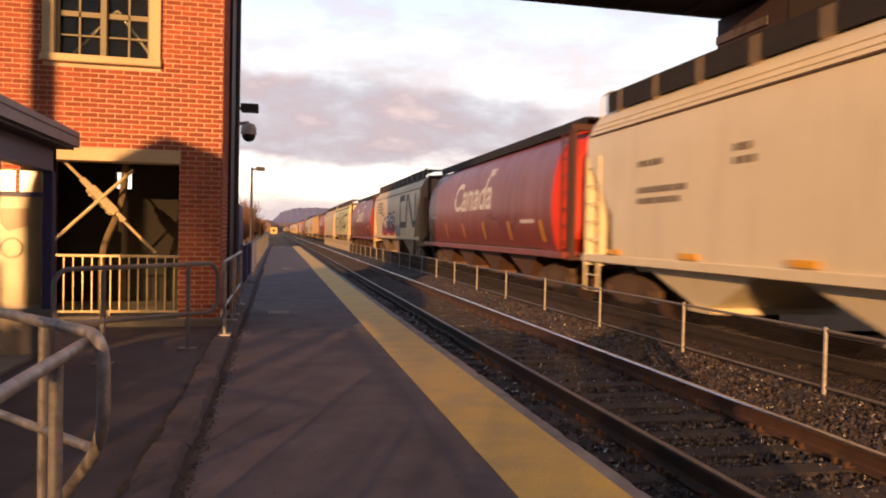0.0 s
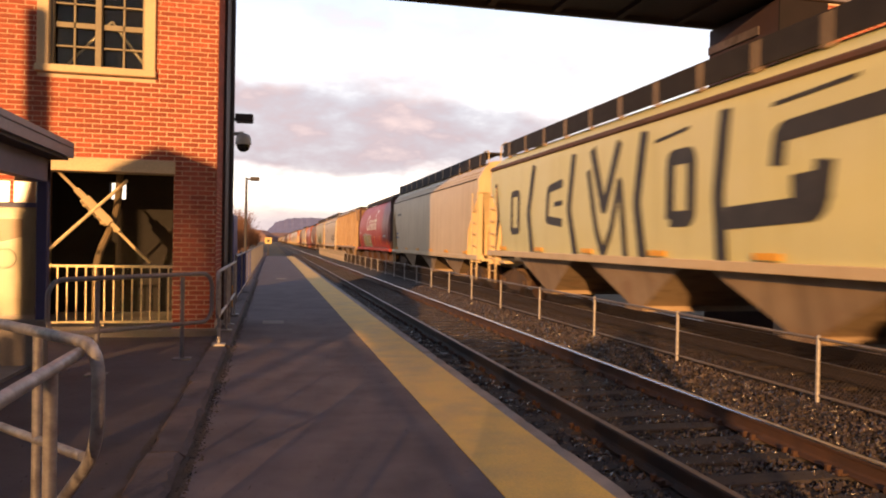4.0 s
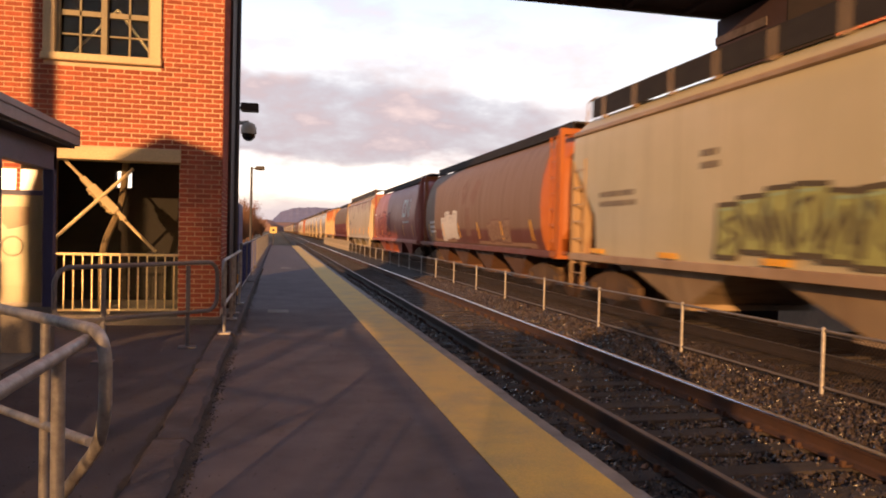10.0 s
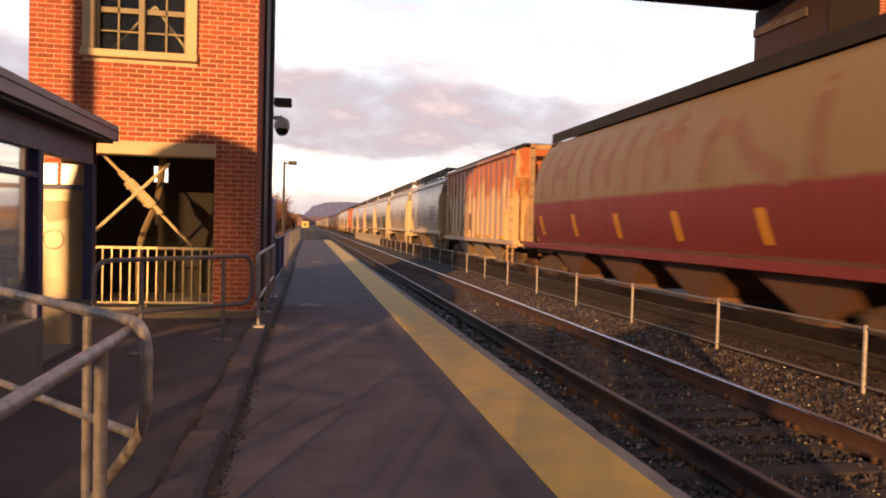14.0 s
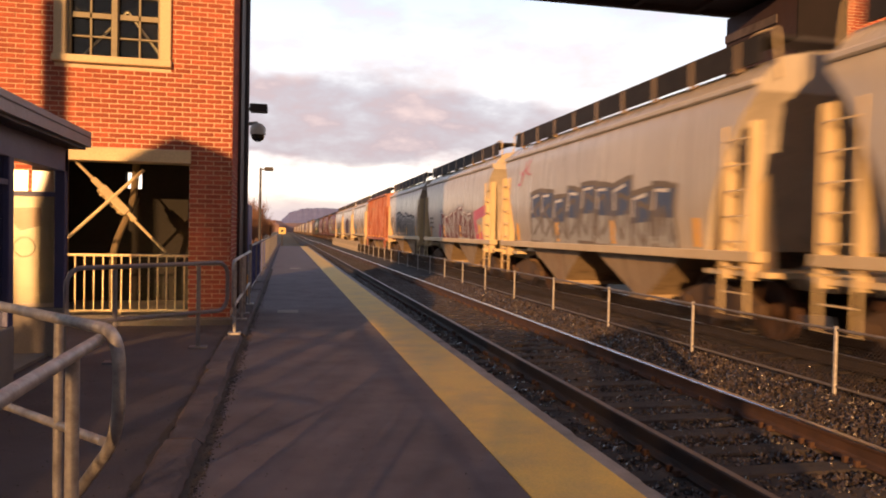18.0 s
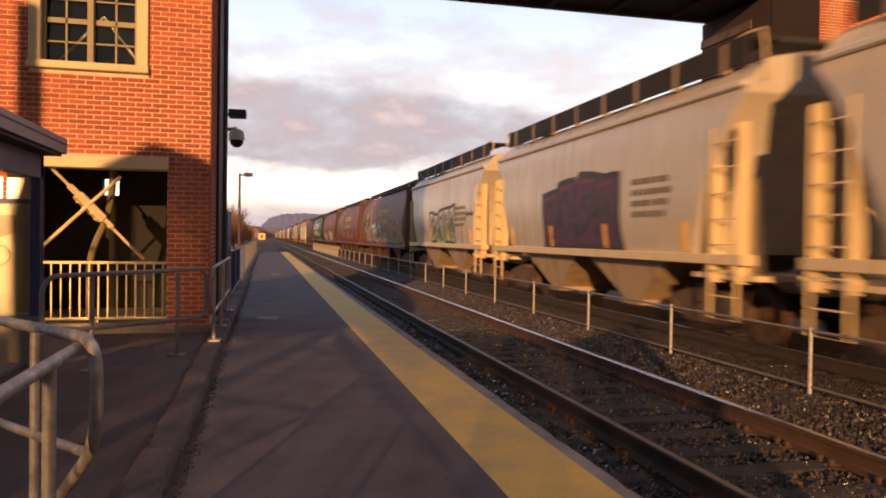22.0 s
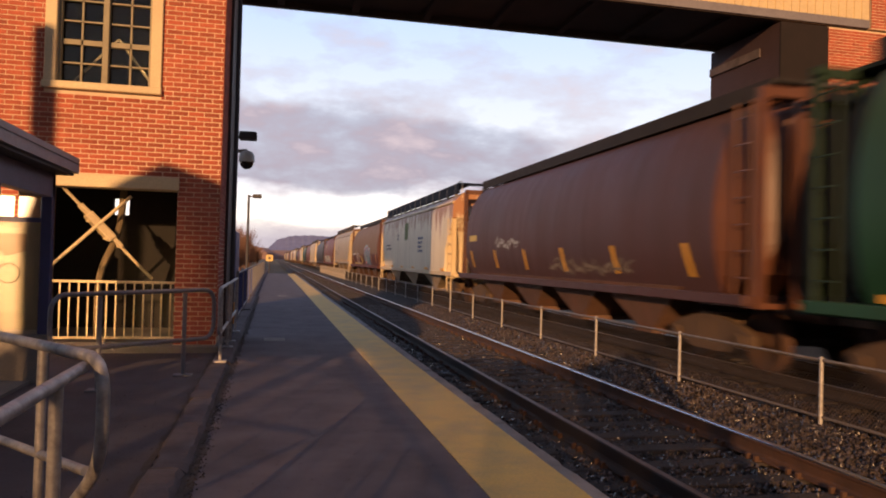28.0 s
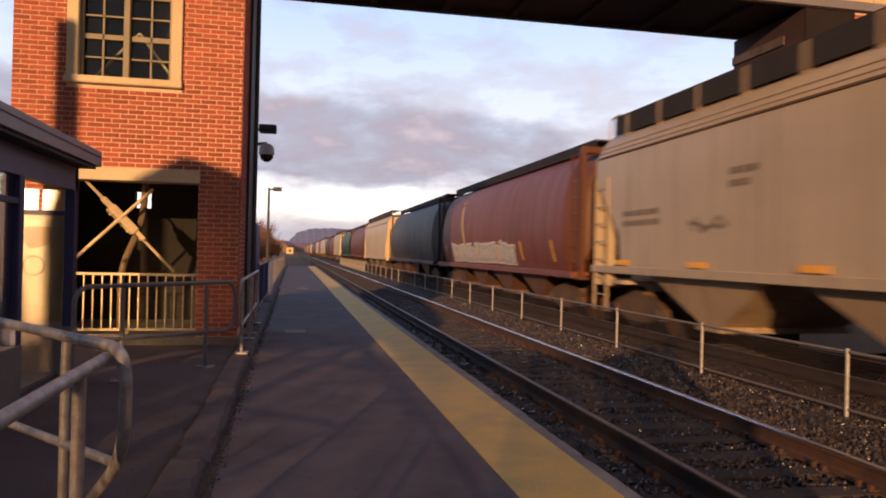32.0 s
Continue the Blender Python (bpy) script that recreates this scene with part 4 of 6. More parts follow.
def build_lamps():
    def lamp(x, y, h, cctv):
        l = thing("platform_lamp", "dark lamp post with a flat box lamp head", "lamp post", "platform lamps")
        part("pole", Shape().tube([(x, y, 0), (x, y, h + 0.04)], [0.075, 0.05], 10), DARK_STEEL, l, smooth=True)
        part("base", Shape().soft_box(x - 0.14, x + 0.14, y - 0.14, y + 0.14, 0, 0.05, 0.01), DARK_STEEL, l)
        arm = part("arm", Shape().box(x, x + 0.2, y - 0.03, y + 0.03, h - 0.06, h), DARK_STEEL, l)
        part("lamp_head", Shape().soft_box(x + 0.18, x + 0.56, y - 0.2, y + 0.2, h - 0.09, h + 0.07, 0.02), DARK_STEEL, l, "flat dark lamp head")
        if cctv:
            c = thing("security_camera", "white dome security camera on a lamp post bracket", "camera")
            part("bracket", Shape().tube([(x + 0.0, y - .06, h - 0.62), (x + 0.1, y - .1, h - 0.38), (x + 0.36, y - .15, h - 0.36)], 0.045, 8), GALV, c, smooth=True)
            cx, cy, cz = x + 0.36, y - .15, h - 0.56
            body = Shape()
            rr = [(0.05, 0.2), (0.12, 0.17), (0.165, 0.1), (0.17, -0.03), (0.165, -0.05)]
            body.loft([[(cx + r * math.cos(k * math.pi / 8), cy + r * math.sin(k * math.pi / 8), cz + z) for k in range(16)] for r, z in rr])
            part("housing", body, WHITE, c, "off-white housing", smooth=True)
            dome = Shape()
            rr = [(0.15, -0.05), (0.145, -0.1), (0.115, -0.16), (0.06, -0.2), (0.01, -0.21)]
            dome.loft([[(cx + r * math.cos(k * math.pi / 8), cy + r * math.sin(k * math.pi / 8), cz + z) for k in range(16)] for r, z in rr])
            part("dome", dome, DARK_GLASS, c, "smoked dome", smooth=True)
    lamp(-1.0, 17.0, 4.07, True)
    lamp(-1.14, 34.0, 4.1, False)
    n = thing("notice_board", "blue station notice board on two posts", "notice board")
    part("panel", Shape().soft_box(-0.98, -0.90, 18.6, 20.6, 0.55, 2.0, 0.02), BLUE_PANEL, n, "blue panel")
    for y in (18.7, 20.5):
        part("post", Shape().tube([(-0.94, y, 0), (-0.94, y, 0.6)], 0.04, 8), GREY_PAINT, n)
    o = thing("small_box", "small orange and white box on the kerb", "box")
    part("body", Shape().soft_box(-0.86, -0.72, 15.2, 15.34, 0.03, 0.45, 0.01), ORANGE_SIGN, o)
    sg = thing("marker_sign", "square yellow marker sign on a post at the platform end", "sign")
    part("post", Shape().tube([(-0.3, 66.5, -0.4), (-0.3, 66.5, 1.6)], 0.05, 8), DARK_STEEL, sg)
    part("panel", Shape().soft_box(-0.6, -0.0, 66.38, 66.44, 1.05, 1.62, 0.02), SIGN_YELLOW, sg)
    part("mark", Shape().box(-0.41, -0.19, 66.37, 66.378, 1.22, 1.44), DARK_STEEL, sg)


# ---- the fence between the tracks ----
def build_fence():
    X, ZT, ZB = 5.95, 0.40, -0.335
    f = thing("chain_link_fence", "low galvanised chain-link fence between the two tracks", "fence", kind="structure")
    post = Shape().tube([(0, 0, -0.25), (0, 0, ZT - ZB)], 0.026, 10)
    post.tube([(0, 0, ZT - ZB), (0, 0, ZT - ZB + 0.02)], [0.033, 0.018], 10)
    post = post.mesh("post", GALV, smooth=True)
    ys = [1.20 + 2.92 * i for i in range(22)]
    for y in ys:
        part("post", post, None, f, m=pose(X, y, ZB))
    for a, b in zip(ys, ys[1:]):
        part("top_rail", Shape().tube([(X, a + .03, ZT - 0.02), (X, b - .03, ZT - 0.02)], 0.019, 6), FENCE_PIPE, f, smooth=True)
        part("bottom_rail", Shape().tube([(X, a + .03, ZB + 0.09), (X, b - .03, ZB + 0.09)], 0.016, 6), FENCE_PIPE, f, smooth=True)
        w = Shape()
        h = ZT - ZB - 0.11
        step = 0.052 if a < 26 else 0.16
        r = 0.0032 if a < 26 else 0.009
        for k in range(int((b - a) / step)):
            y = a + k * step
            for sgn in (1, -1):
                y1 = y + sgn * h
                za, zb = ZB + 0.09, ZT - 0.02
                ya, yb = y, y1
                if yb > b:
                    zb = za + (b - ya) / (yb - ya) * (zb - za)
                    yb = b
                if yb < a:
                    zb = za + (ya - a) / (ya - yb) * (zb - za)
                    yb = a
                d = Vector((0, yb - ya, zb - za))
                if d.length < 0.03:
                    continue
                nrm = Vector((0, -d.z, d.y)).normalized() * r
                p, q = Vector((X + 0.012 * sgn, ya, za)), Vector((X + 0.012 * sgn, yb, zb))
                w.add([p - nrm, p + nrm, q + nrm, q - nrm, p + Vector((r, 0, 0)), q + Vector((r, 0, 0))], [(0, 1, 2, 3), (0, 3, 5, 4), (1, 4, 5, 2)])
        tagged(part("mesh_wire", w, WIRE, f), kind="stuff")
    g = thing("slatted_fence", "pale slatted fence at the end of the chain-link fence", "fence", kind="structure")
    sl = Shape().box(-0.03, 0.03, -0.09, 0.09, 0, 1.0).mesh("slat", KERB)
    for i in range(60):
        part("slat", sl, None, g, m=pose(X + 0.1, 62 + i * 0.6, -0.45))
    part("rail", Shape().box(X + 0.14, X + 0.18, 65.5, 111, 0.3, 0.38), KERB, g)


# ---- distance ----
def build_distance():
    rnd = random.Random(21)
    # far hill: a ridge with a steep end
    s = Shape()
    prof = [(-420, 8), (-95, 14), (-25, 38), (12, 76), (65, 96), (140, 101), (260, 99), (420, 96), (640, 84), (900, 60), (1300, 34), (2000, 20)]
    top = []
    for (a, b), (c, d) in zip(prof, prof[1:]):
        for k in range(6):
            t = k / 6
            top.append((a + (c - a) * t, b + (d - b) * t + rnd.uniform(-2, 2)))
    rings = [[(x, 3000 - 0 * i, -1) if i == 0 else (x, 3000 + (200 if i == 1 else 500), z if i == 1 else z * 0.8) for i in range(3)] for x, z in top]
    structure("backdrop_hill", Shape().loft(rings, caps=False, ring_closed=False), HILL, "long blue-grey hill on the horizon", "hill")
    s = Shape()
    for i in range(240):
        x, y = rnd.uniform(-900, 900), rnd.uniform(900, 1500)
        w, h = rnd.uniform(20, 60), rnd.uniform(8, 17)
        s.loft([[(x + w * a * math.cos(k * math.pi / 4), y + w * a * math.sin(k * math.pi / 4), -0.7 + h * b) for k in range(8)] for a, b in ((1, 0), (0.95, 0.55), (0.7, 0.9), (0.2, 1))])
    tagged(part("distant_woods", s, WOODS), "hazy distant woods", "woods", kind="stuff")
    # leafless brush beside the line
    bush_i = 0
    for i in range(64):
        y = rnd.uniform(68, 230)
        x = rnd.uniform(-3.6, -2.4) - (y - 68) * rnd.uniform(0.0, 0.05) - rnd.uniform(0, 4)
        h = rnd.uniform(3.2, 6.0)
        b = thing("bare_tree", "leafless reddish-brown brush tree beside the line", "tree", "brush trees")
        tr = Shape().tube([(x, y, -0.72), (x + rnd.uniform(-.2, .2), y, h * 0.45)], [0.09, 0.05], 5)
        part("trunk", tr, BRUSH, b)
        br = Shape()
        for k in range(150):
            a = rnd.uniform(0, 6.28)
            z0 = rnd.uniform(0.1, 0.6) * h
            l = rnd.uniform(0.4, 1.0) * h * 0.55
            p = Vector((x, y, z0 - 0.5))
            d = Vector((math.cos(a) * 0.55, math.sin(a) * 0.55, rnd.uniform(0.5, 1.1))).normalized() * l
            q = p + d
            w = rnd.uniform(0.02, 0.05)
            br.add([p + Vector((-w, 0, 0)), p + Vector((w, 0, 0)), q, p + Vector((0, w, w))], [(0, 1, 2), (1, 3, 2), (3, 0, 2)])
            for kk in range(3):
                e = p + d * rnd.uniform(0.4, 0.9)
                f2 = e + Vector((rnd.uniform(-.5, .5), rnd.uniform(-.5, .5), rnd.uniform(0.2, .8))) * l * 0.5
                br.add([e + Vector((-w * .7, 0, 0)), e + Vector((w * .7, 0, 0)), f2], [(0, 1, 2)])
        part("crown", br, BRUSH, b)


def build_behind():
    """Unseen shapes added behind the camera to cast shade: a gable, a pole, a slatted screen, a long block."""
    # unseen gable slab, outline cut to give the shadow on the tower
    t = thing("station_canopy", "gabled end of a station canopy on steel posts", "canopy", kind="structure")
    part("gable", Shape().prism([(-7.44, 2.9), (-7.44, 4.1), (-7.36, 4.4), (-7.36, 4.85), (-7.99, 4.85), (-7.99, 5.25), (-7.4, 5.6), (-7.32, 5.63), (-7.2, 5.6), (-6.64, 5.42), (-5.3, 4.5), (-4.7, 3.9), (-4.7, 2.9)], "y", -5.2, -5), MORTAR, t)
    for x in (-7.3, -4.76):
        part("post", Shape().box(x - 0.05, x + 0.05, -5.15, -5.05, -0.7, 2.898), DARK_STEEL, t)
    # unseen pole, placed for the upright shadow on the brick wall
    p = thing("concrete_pole", "plain concrete pole behind the shelter", "pole")
    part("shaft", Shape().soft_box(-8.45, -8.2, -3.6, -3.35, -0.6, 7.1, 0.02), CONCRETE, p)
    # unseen boards whose gaps let streaks of sun onto platform and tracks
    f = thing("slatted_screen", "tall dark slatted screen across the end of the platform", "screen", kind="structure")
    rnd = random.Random(4)
    x = -9.0
    while x < 0.7:
        # narrow boards set closer or wider apart in slow swells
        share = max(0.04, (0.3 if x > -0.9 else 0.36 if x > -5.2 else 0.2) + 0.07 * math.sin(x * 5.3) + 0.09 * math.sin(x * 13.7 + 1) + rnd.uniform(-0.06, 0.06))
        top = rnd.uniform(2.85, 3.2) if x < -7.2 else (rnd.uniform(2.2, 2.7) if x < -4.6 else 2.6 + 0.15 * math.sin(x * 2.1))
        end = x + rnd.uniform(0.08, 0.2)
        while x < end:
            fine = 0.4 if x > -2.4 else 1.0
            w = rnd.uniform(0.02, 0.035) * fine
            part("board", Shape().box(x, x + w, -3.41, -3.4, -0.6, top + rnd.uniform(-0.05, 0.05)), DARK_STEEL, f)
            x += w + 0.03 * fine * share / (1 - share) + 0.001
    # unseen block that keeps low sky light off the shaded fronts
    w = thing("warehouse", "long plain dark-clad warehouse behind the station", "building", kind="structure")
    part("wall", Shape().box(5, 60, -34, -24, -0.72, 9.0), CLADDING, w)
    part("roof", Shape().prism([(-34.5, 9.0), (-23.5, 9.0), (-29, 11.0)], "x", 4.6, 60.4), DARK_STEEL, w)


build_ground()
build_platform()
build_left_tower()
build_bridge()
build_right_tower()
build_shelter()
build_railings()
build_lamps()
build_covers()
build_grit()
build_fence()
build_distance()
build_behind()
build_track(TRACK_A, True)
build_track(TRACK_B, False)
build_stones()

# ---- the freight train ----
def side_c(z):
    """Half width of a cylindrical hopper's body at a height above the rail."""
    pts = CYL
    for (xa, za), (xb, zb) in zip(pts, pts[1:]):
        if za <= z <= zb:
            return xa + (xb - xa) * (z - za) / (zb - za)
    return pts[0][0] if z < pts[0][1] else pts[-1][0]


CYL = [(1.36, 1.17), (1.47, 1.45), (1.55, 1.85), (1.58, 2.3), (1.565, 2.7), (1.50, 3.15), (1.38, 3.58), (1.16, 3.96), (0.83, 4.22), (0.42, 4.35), (0.0, 4.38)]
RBOX = [(1.55, 1.17), (1.55, 2.0), (1.55, 3.0), (1.55, 3.9), (1.55, 4.12), (1.5, 4.2), (1.3, 4.28), (0.6, 4.36), (0.0, 4.38)]
BOX = [(1.58, 1.17), (1.58, 2.0), (1.58, 3.0), (1.58, 3.70), (1.55, 3.78), (1.36, 4.12), (1.12, 4.33), (0.6, 4.40), (0.0, 4.42)]


SBOX = [(1.46, 1.17), (1.53, 1.5), (1.58, 2.0), (1.595, 2.5), (1.585, 3.0), (1.55, 3.5), (1.50, 3.84), (1.36, 4.05), (1.12, 4.28), (0.6, 4.38), (0.0, 4.42)]


def side_s(z):
    """Half width of a short hopper's gently bulging side."""
    for (xa, za), (xb, zb) in zip(SBOX, SBOX[1:]):
        if za <= z <= zb:
            return xa + (xb - xa) * (z - za) / (zb - za)
    return SBOX[0][0]


FBOX = [(1.56, 1.17), (1.58, 2.0), (1.58, 3.0), (1.575, 3.6), (1.55, 3.88), (1.40, 4.06), (1.12, 4.28), (0.6, 4.38), (0.0, 4.42)]


def side_f(z):
    return 1.58 if z < 3.6 else 1.58 - (z - 3.6) * 0.1


def side_h(z):
    return 1.58 if z < 3.7 else 1.58 - (z - 3.7) * 0.6


def ring_of(prof, y, zlow=None, k=1.0):
    out = []
    for x, z in prof:
        out.append((-x * k, y, max(z, zlow) if zlow else z))
    for x, z in reversed(prof[:-1]):
        out.append((x * k, y, max(z, zlow) if zlow else z))
    return out


BLACK_STEEL = surface("black_steel", (0.026, 0.024, 0.026), (0.04, 0.036, 0.036), 0.8, scale=3, fine=40, bump=0.05, spec=0.2)
MESHES = {}


def shared(key, make):
    if key not in MESHES:
        MESHES[key] = make()
    return MESHES[key]


def body_cyl(L):
    e = L / 2 - 1.45
    n = 14
    s = Shape()
    s.loft([ring_of(CYL, -e + 2 * e * i / n) for i in range(n + 1)], caps=False)
    s.prism([(-1.36, 1.17), (1.36, 1.17), (1.0, 1.05), (-1.0, 1.05)], "y", -e, e)
    return s.mesh("body", None, smooth=True)


def end_cyl(L, sgn):
    e = L / 2 - 1.45
    s = Shape()
    a = ring_of(CYL, sgn * e)
    b = [(x * 0.80, sgn * (e + 0.55), 1.5 + (z - 1.5) * 0.98 if z > 1.5 else 1.5) for x, y, z in a]
    c = [(x * 0.60, sgn * (e + 0.75), min(z, 4.2) if z > 2.0 else 2.0) for x, y, z in a]
    s.loft([a, b, c], caps=False)
    s.add(c, [tuple(range(len(c)))])
    return s.mesh("end_sheet", None)


def seam_cyl():
    """A thin raised weld band round a cylindrical body."""
    big = [(x + 0.006 if x > 0 else 0, z) for x, z in CYL]
    return Shape().loft([ring_of(big, -0.025), ring_of(big, 0.025)], caps=False).mesh("weld_band", None, smooth=True)


def body_box(L, kind, sill):
    """Side sheets, roof and the slope sheets under both ends."""
    e = L / 2 - 0.7
    s = Shape()
    if kind == "S":
        cut = [(0.0, 3.75), (0.3, 3.45), (0.65, 2.9), (0.95, 2.3), (1.15, 1.75), (1.28, sill), (2.6, sill)]
        st = [(-e + a, z) for a, z in cut] + [(e - a, z) for a, z in reversed(cut)]
        s.loft([ring_of([(side_s(max(z, low)) if z < low else x, z) for x, z in SBOX], y, low) for y, low in st])
    else:
        st = [(-e, 3.3), (-e + 1.25, 2.02), (-e + 1.33, sill), (-e / 3, sill), (e / 3, sill), (e - 1.33, sill), (e - 1.25, 2.02), (e, 3.3)]
        s.loft([ring_of({"R": RBOX, "F": FBOX}.get(kind, BOX), y, z) for y, z in st])
    return s.mesh("body", None, smooth=True)


def rib_mesh(proud):
    s = Shape()
    s.soft_box(-1.55 - proud, -1.54, -0.055, 0.055, 1.17, 4.1, 0.012)
    return s.mesh("rib", None)


def bays(L, n, deep, foot):
    """One discharge bay: an upturned pyramid under the body."""
    w = (L - 5.2) / n
    s = Shape()
    top = [(-1.45, -w / 2, foot + 0.08), (1.45, -w / 2, foot + 0.08), (1.45, w / 2, foot + 0.08), (-1.45, w / 2, foot + 0.08)]
    bot = [(-1.2, -0.3, deep), (1.2, -0.3, deep), (1.2, 0.3, deep), (-1.2, 0.3, deep)]
    s.loft([top, bot])
    s.box(-1.25, 1.25, -0.36, 0.36, deep - 0.1, deep + 0.0)
    return s.mesh("discharge_bay", None), w


def truck_mesh():
    s = Shape()
    for sx in (-1, 1):
        x0, x1 = (sx * 1.08, sx * 1.22) if sx > 0 else (sx * 1.22, sx * 1.08)
        s.prism([(-1.15, 0.55), (-0.85, 0.68), (-0.35, 0.80), (0.35, 0.80), (0.85, 0.68), (1.15, 0.55), (1.15, 0.40), (0.85, 0.40), (0.45, 0.24), (-0.45, 0.24), (-0.85, 0.40), (-1.15, 0.40)], "x", x0, x1)
        for y in (-0.14, 0.14):
            s.tube([(sx * 1.15, y, 0.3), (sx * 1.15, y, 0.72)], 0.09, 8)
        for y in (-0.89, 0.89):
            s.tube([(sx * 1.06, y, 0.46), (sx * 1.28, y, 0.46)], 0.11, 8)
    s.box(-1.2, 1.2, -0.22, 0.22, 0.5, 0.86)
    return s.mesh("truck_frame", UNDER)


def wheelset_mesh():
    s = Shape()
    prof = [(0.0, 0.0), (0.12, 0.08), (0.35, 0.05), (0.42, 0.0), (0.46, 0.0), (0.47, 0.10), (0.49, 0.12), (0.49, 0.14), (0.36, 0.14), (0.1, 0.14), (0.0, 0.14)]
    for sx in (-1, 1):
        rings = []
        for r, d in prof:
            r = max(r, 0.01)
            rings.append([(sx * (0.81 - d), r * math.cos(k * math.pi / 10), 0.46 + r * math.sin(k * math.pi / 10)) for k in range(20)])
        s.loft(rings)
    s.tube([(-0.8, 0, 0.46), (0.8, 0, 0.46)], 0.08, 8)
    return s.mesh("wheelset", RUST, smooth=True)


def ladder_frame(half, low, high):
    """Two stiles joined by a foot bar, bent from one piece."""
    return Shape().tube([(0, -half, high), (0, -half, low), (0, half, low), (0, half, high)], 0.03, 4).mesh("ladder", None)


def add_ladder(car, paint, half, low, high, m):
    lad = part("ladder", shared(("lad", half), lambda: ladder_frame(half, low, high)), paint, car, m=m)
    rung = shared(("rung", half), lambda: Shape().box(-0.02, 0.0, -half, half, -0.012, 0.012).mesh("rung", None))
    n = 7
    for k in range(n):
        part("rung", rung, paint, lad, m=pose(0, 0, low + (high - low) * (k + 0.9) / (n + 0.5)))


def end_frame_mesh(L, sgn, kind):
    """Platform, posts and slanted struts at a car's end."""
    s = Shape()
    y = sgn * (L / 2 - 0.55)
    y0, y1 = sorted((sgn * (L / 2 - 2.0), sgn * (L / 2 - 0.45)))
    s.box(-1.5, 1.5, y0, y1, 1.0, 1.08)
    s.box(-0.35, 0.35, y0, y1, 0.78, 1.0)
    for sx in (-1, 1):
        if kind == "cyl":
            s.box(sx * 1.38 - 0.06, sx * 1.38 + 0.06, y - 0.05, y + 0.05, 1.08, 4.15)
            s.box(sx * 0.75 - 0.05, sx * 0.75 + 0.05, y - 0.05, y + 0.05, 1.08, 4.25)
        else:
            for q in (0.78, 1.36):
                yy = sgn * (L / 2 - q)
                s.box(*sorted((sx * 1.575, sx * 1.40)), yy - 0.035, yy + 0.035, 0.95, 3.32 if q < 1 else 2.75)
            # gusset between platform and slope sheet
            g0, g1 = sorted((sx * 0.86, sx * 0.82))
            ya, yb = sgn * (L / 2 - 2.0), sgn * (L / 2 - 1.1)
            s.loft([[(g, ya, 1.08), (g, yb, 1.08), (g, sgn * (L / 2 - 1.3), 2.6), (g, ya, 2.0)] for g in (g0, g1)])
    if kind != "cyl":
        s.box(-1.5, 1.5, sgn * (L / 2 - 2.0) - 0.03, sgn * (L / 2 - 2.0) + 0.03, 1.98, 2.08)
    if kind == "cyl":
        s.box(-1.44, 1.44, y - 0.05, y + 0.05, 4.10, 4.25)
        a = sgn * (L / 2 - 1.3)
        s.box(-0.8, 0.8, *sorted((a, y)), 4.22, 4.28)
    return s.mesh("end_frame", None)


def walkway_mesh(L, z, x, c):
    """One running board, a channel with its flange outside."""
    e = L / 2 - 1.0
    o = x * (c + 0.3)
    i = x * (c - 0.3)
    f = x * (c + 0.26)
    s = Shape().prism([(i, z), (i, z + 0.05), (o, z + 0.05), (o, z - (0.22 if c < 0.7 else 0.36)), (f, z - (0.22 if c < 0.7 else 0.36)), (f, z)], "y", -e, e)
    return s.mesh("running_board", None)


def cross_board_mesh(L, z, sgn, c):
    e = L / 2 - 1.0
    return Shape().box(-c + 0.3, c - 0.3, *sorted((sgn * e, sgn * (e - 0.6))), z, z + 0.05).mesh("cross_board", None)


def post_mesh(z0, z1):
    return Shape().box(-1.285, -1.20, -0.06, 0.06, z0, z1).mesh("board_post", None)


def hatch_mesh(L, z):
    s = Shape()
    e = L / 2 - 2.0
    s.prism([(-0.42, z - 0.1), (0.42, z - 0.1), (0.36, z + 0.12), (-0.36, z + 0.12)], "y", -e, e)
    return s.mesh("hatch_trough", None)


def handhold_mesh(sgn, L, z, side):
    """Looped rail at the end of the running board."""
    y = sgn * (L / 2 - 1.0)
    s = Shape()
    for x in (side,):
        s.tube(rounded([(x, y - sgn * 0.3, z), (x, y - sgn * 0.2, z + 0.1), (x, y + sgn * 0.3, z + 0.06), (x, y + sgn * 0.4, z - 0.7)], 0.1), 0.02, 6)
    return s.mesh("end_handhold", None, smooth=True)


def coupler_mesh(L, sgn):
    s = Shape()
    s.box(-0.12, 0.12, *sorted((sgn * (L / 2 - 0.5), sgn * (L / 2 - 0.02))), 0.78, 1.0)
    s.tube([(0.3, sgn * (L / 2 - 0.5), 0.7), (0.28, sgn * (L / 2 - 0.25), 0.45), (0.2, sgn * (L / 2 - 0.02), 0.5)], 0.03, 6)
    return s.mesh("coupler", UNDER)


# marks on the car sides: u runs along the side as one reads it, v is the height above the rail
def on_side(pts, side, lift=0.008):
    return [(-(side(v) + lift), -u, v) for u, v in pts]


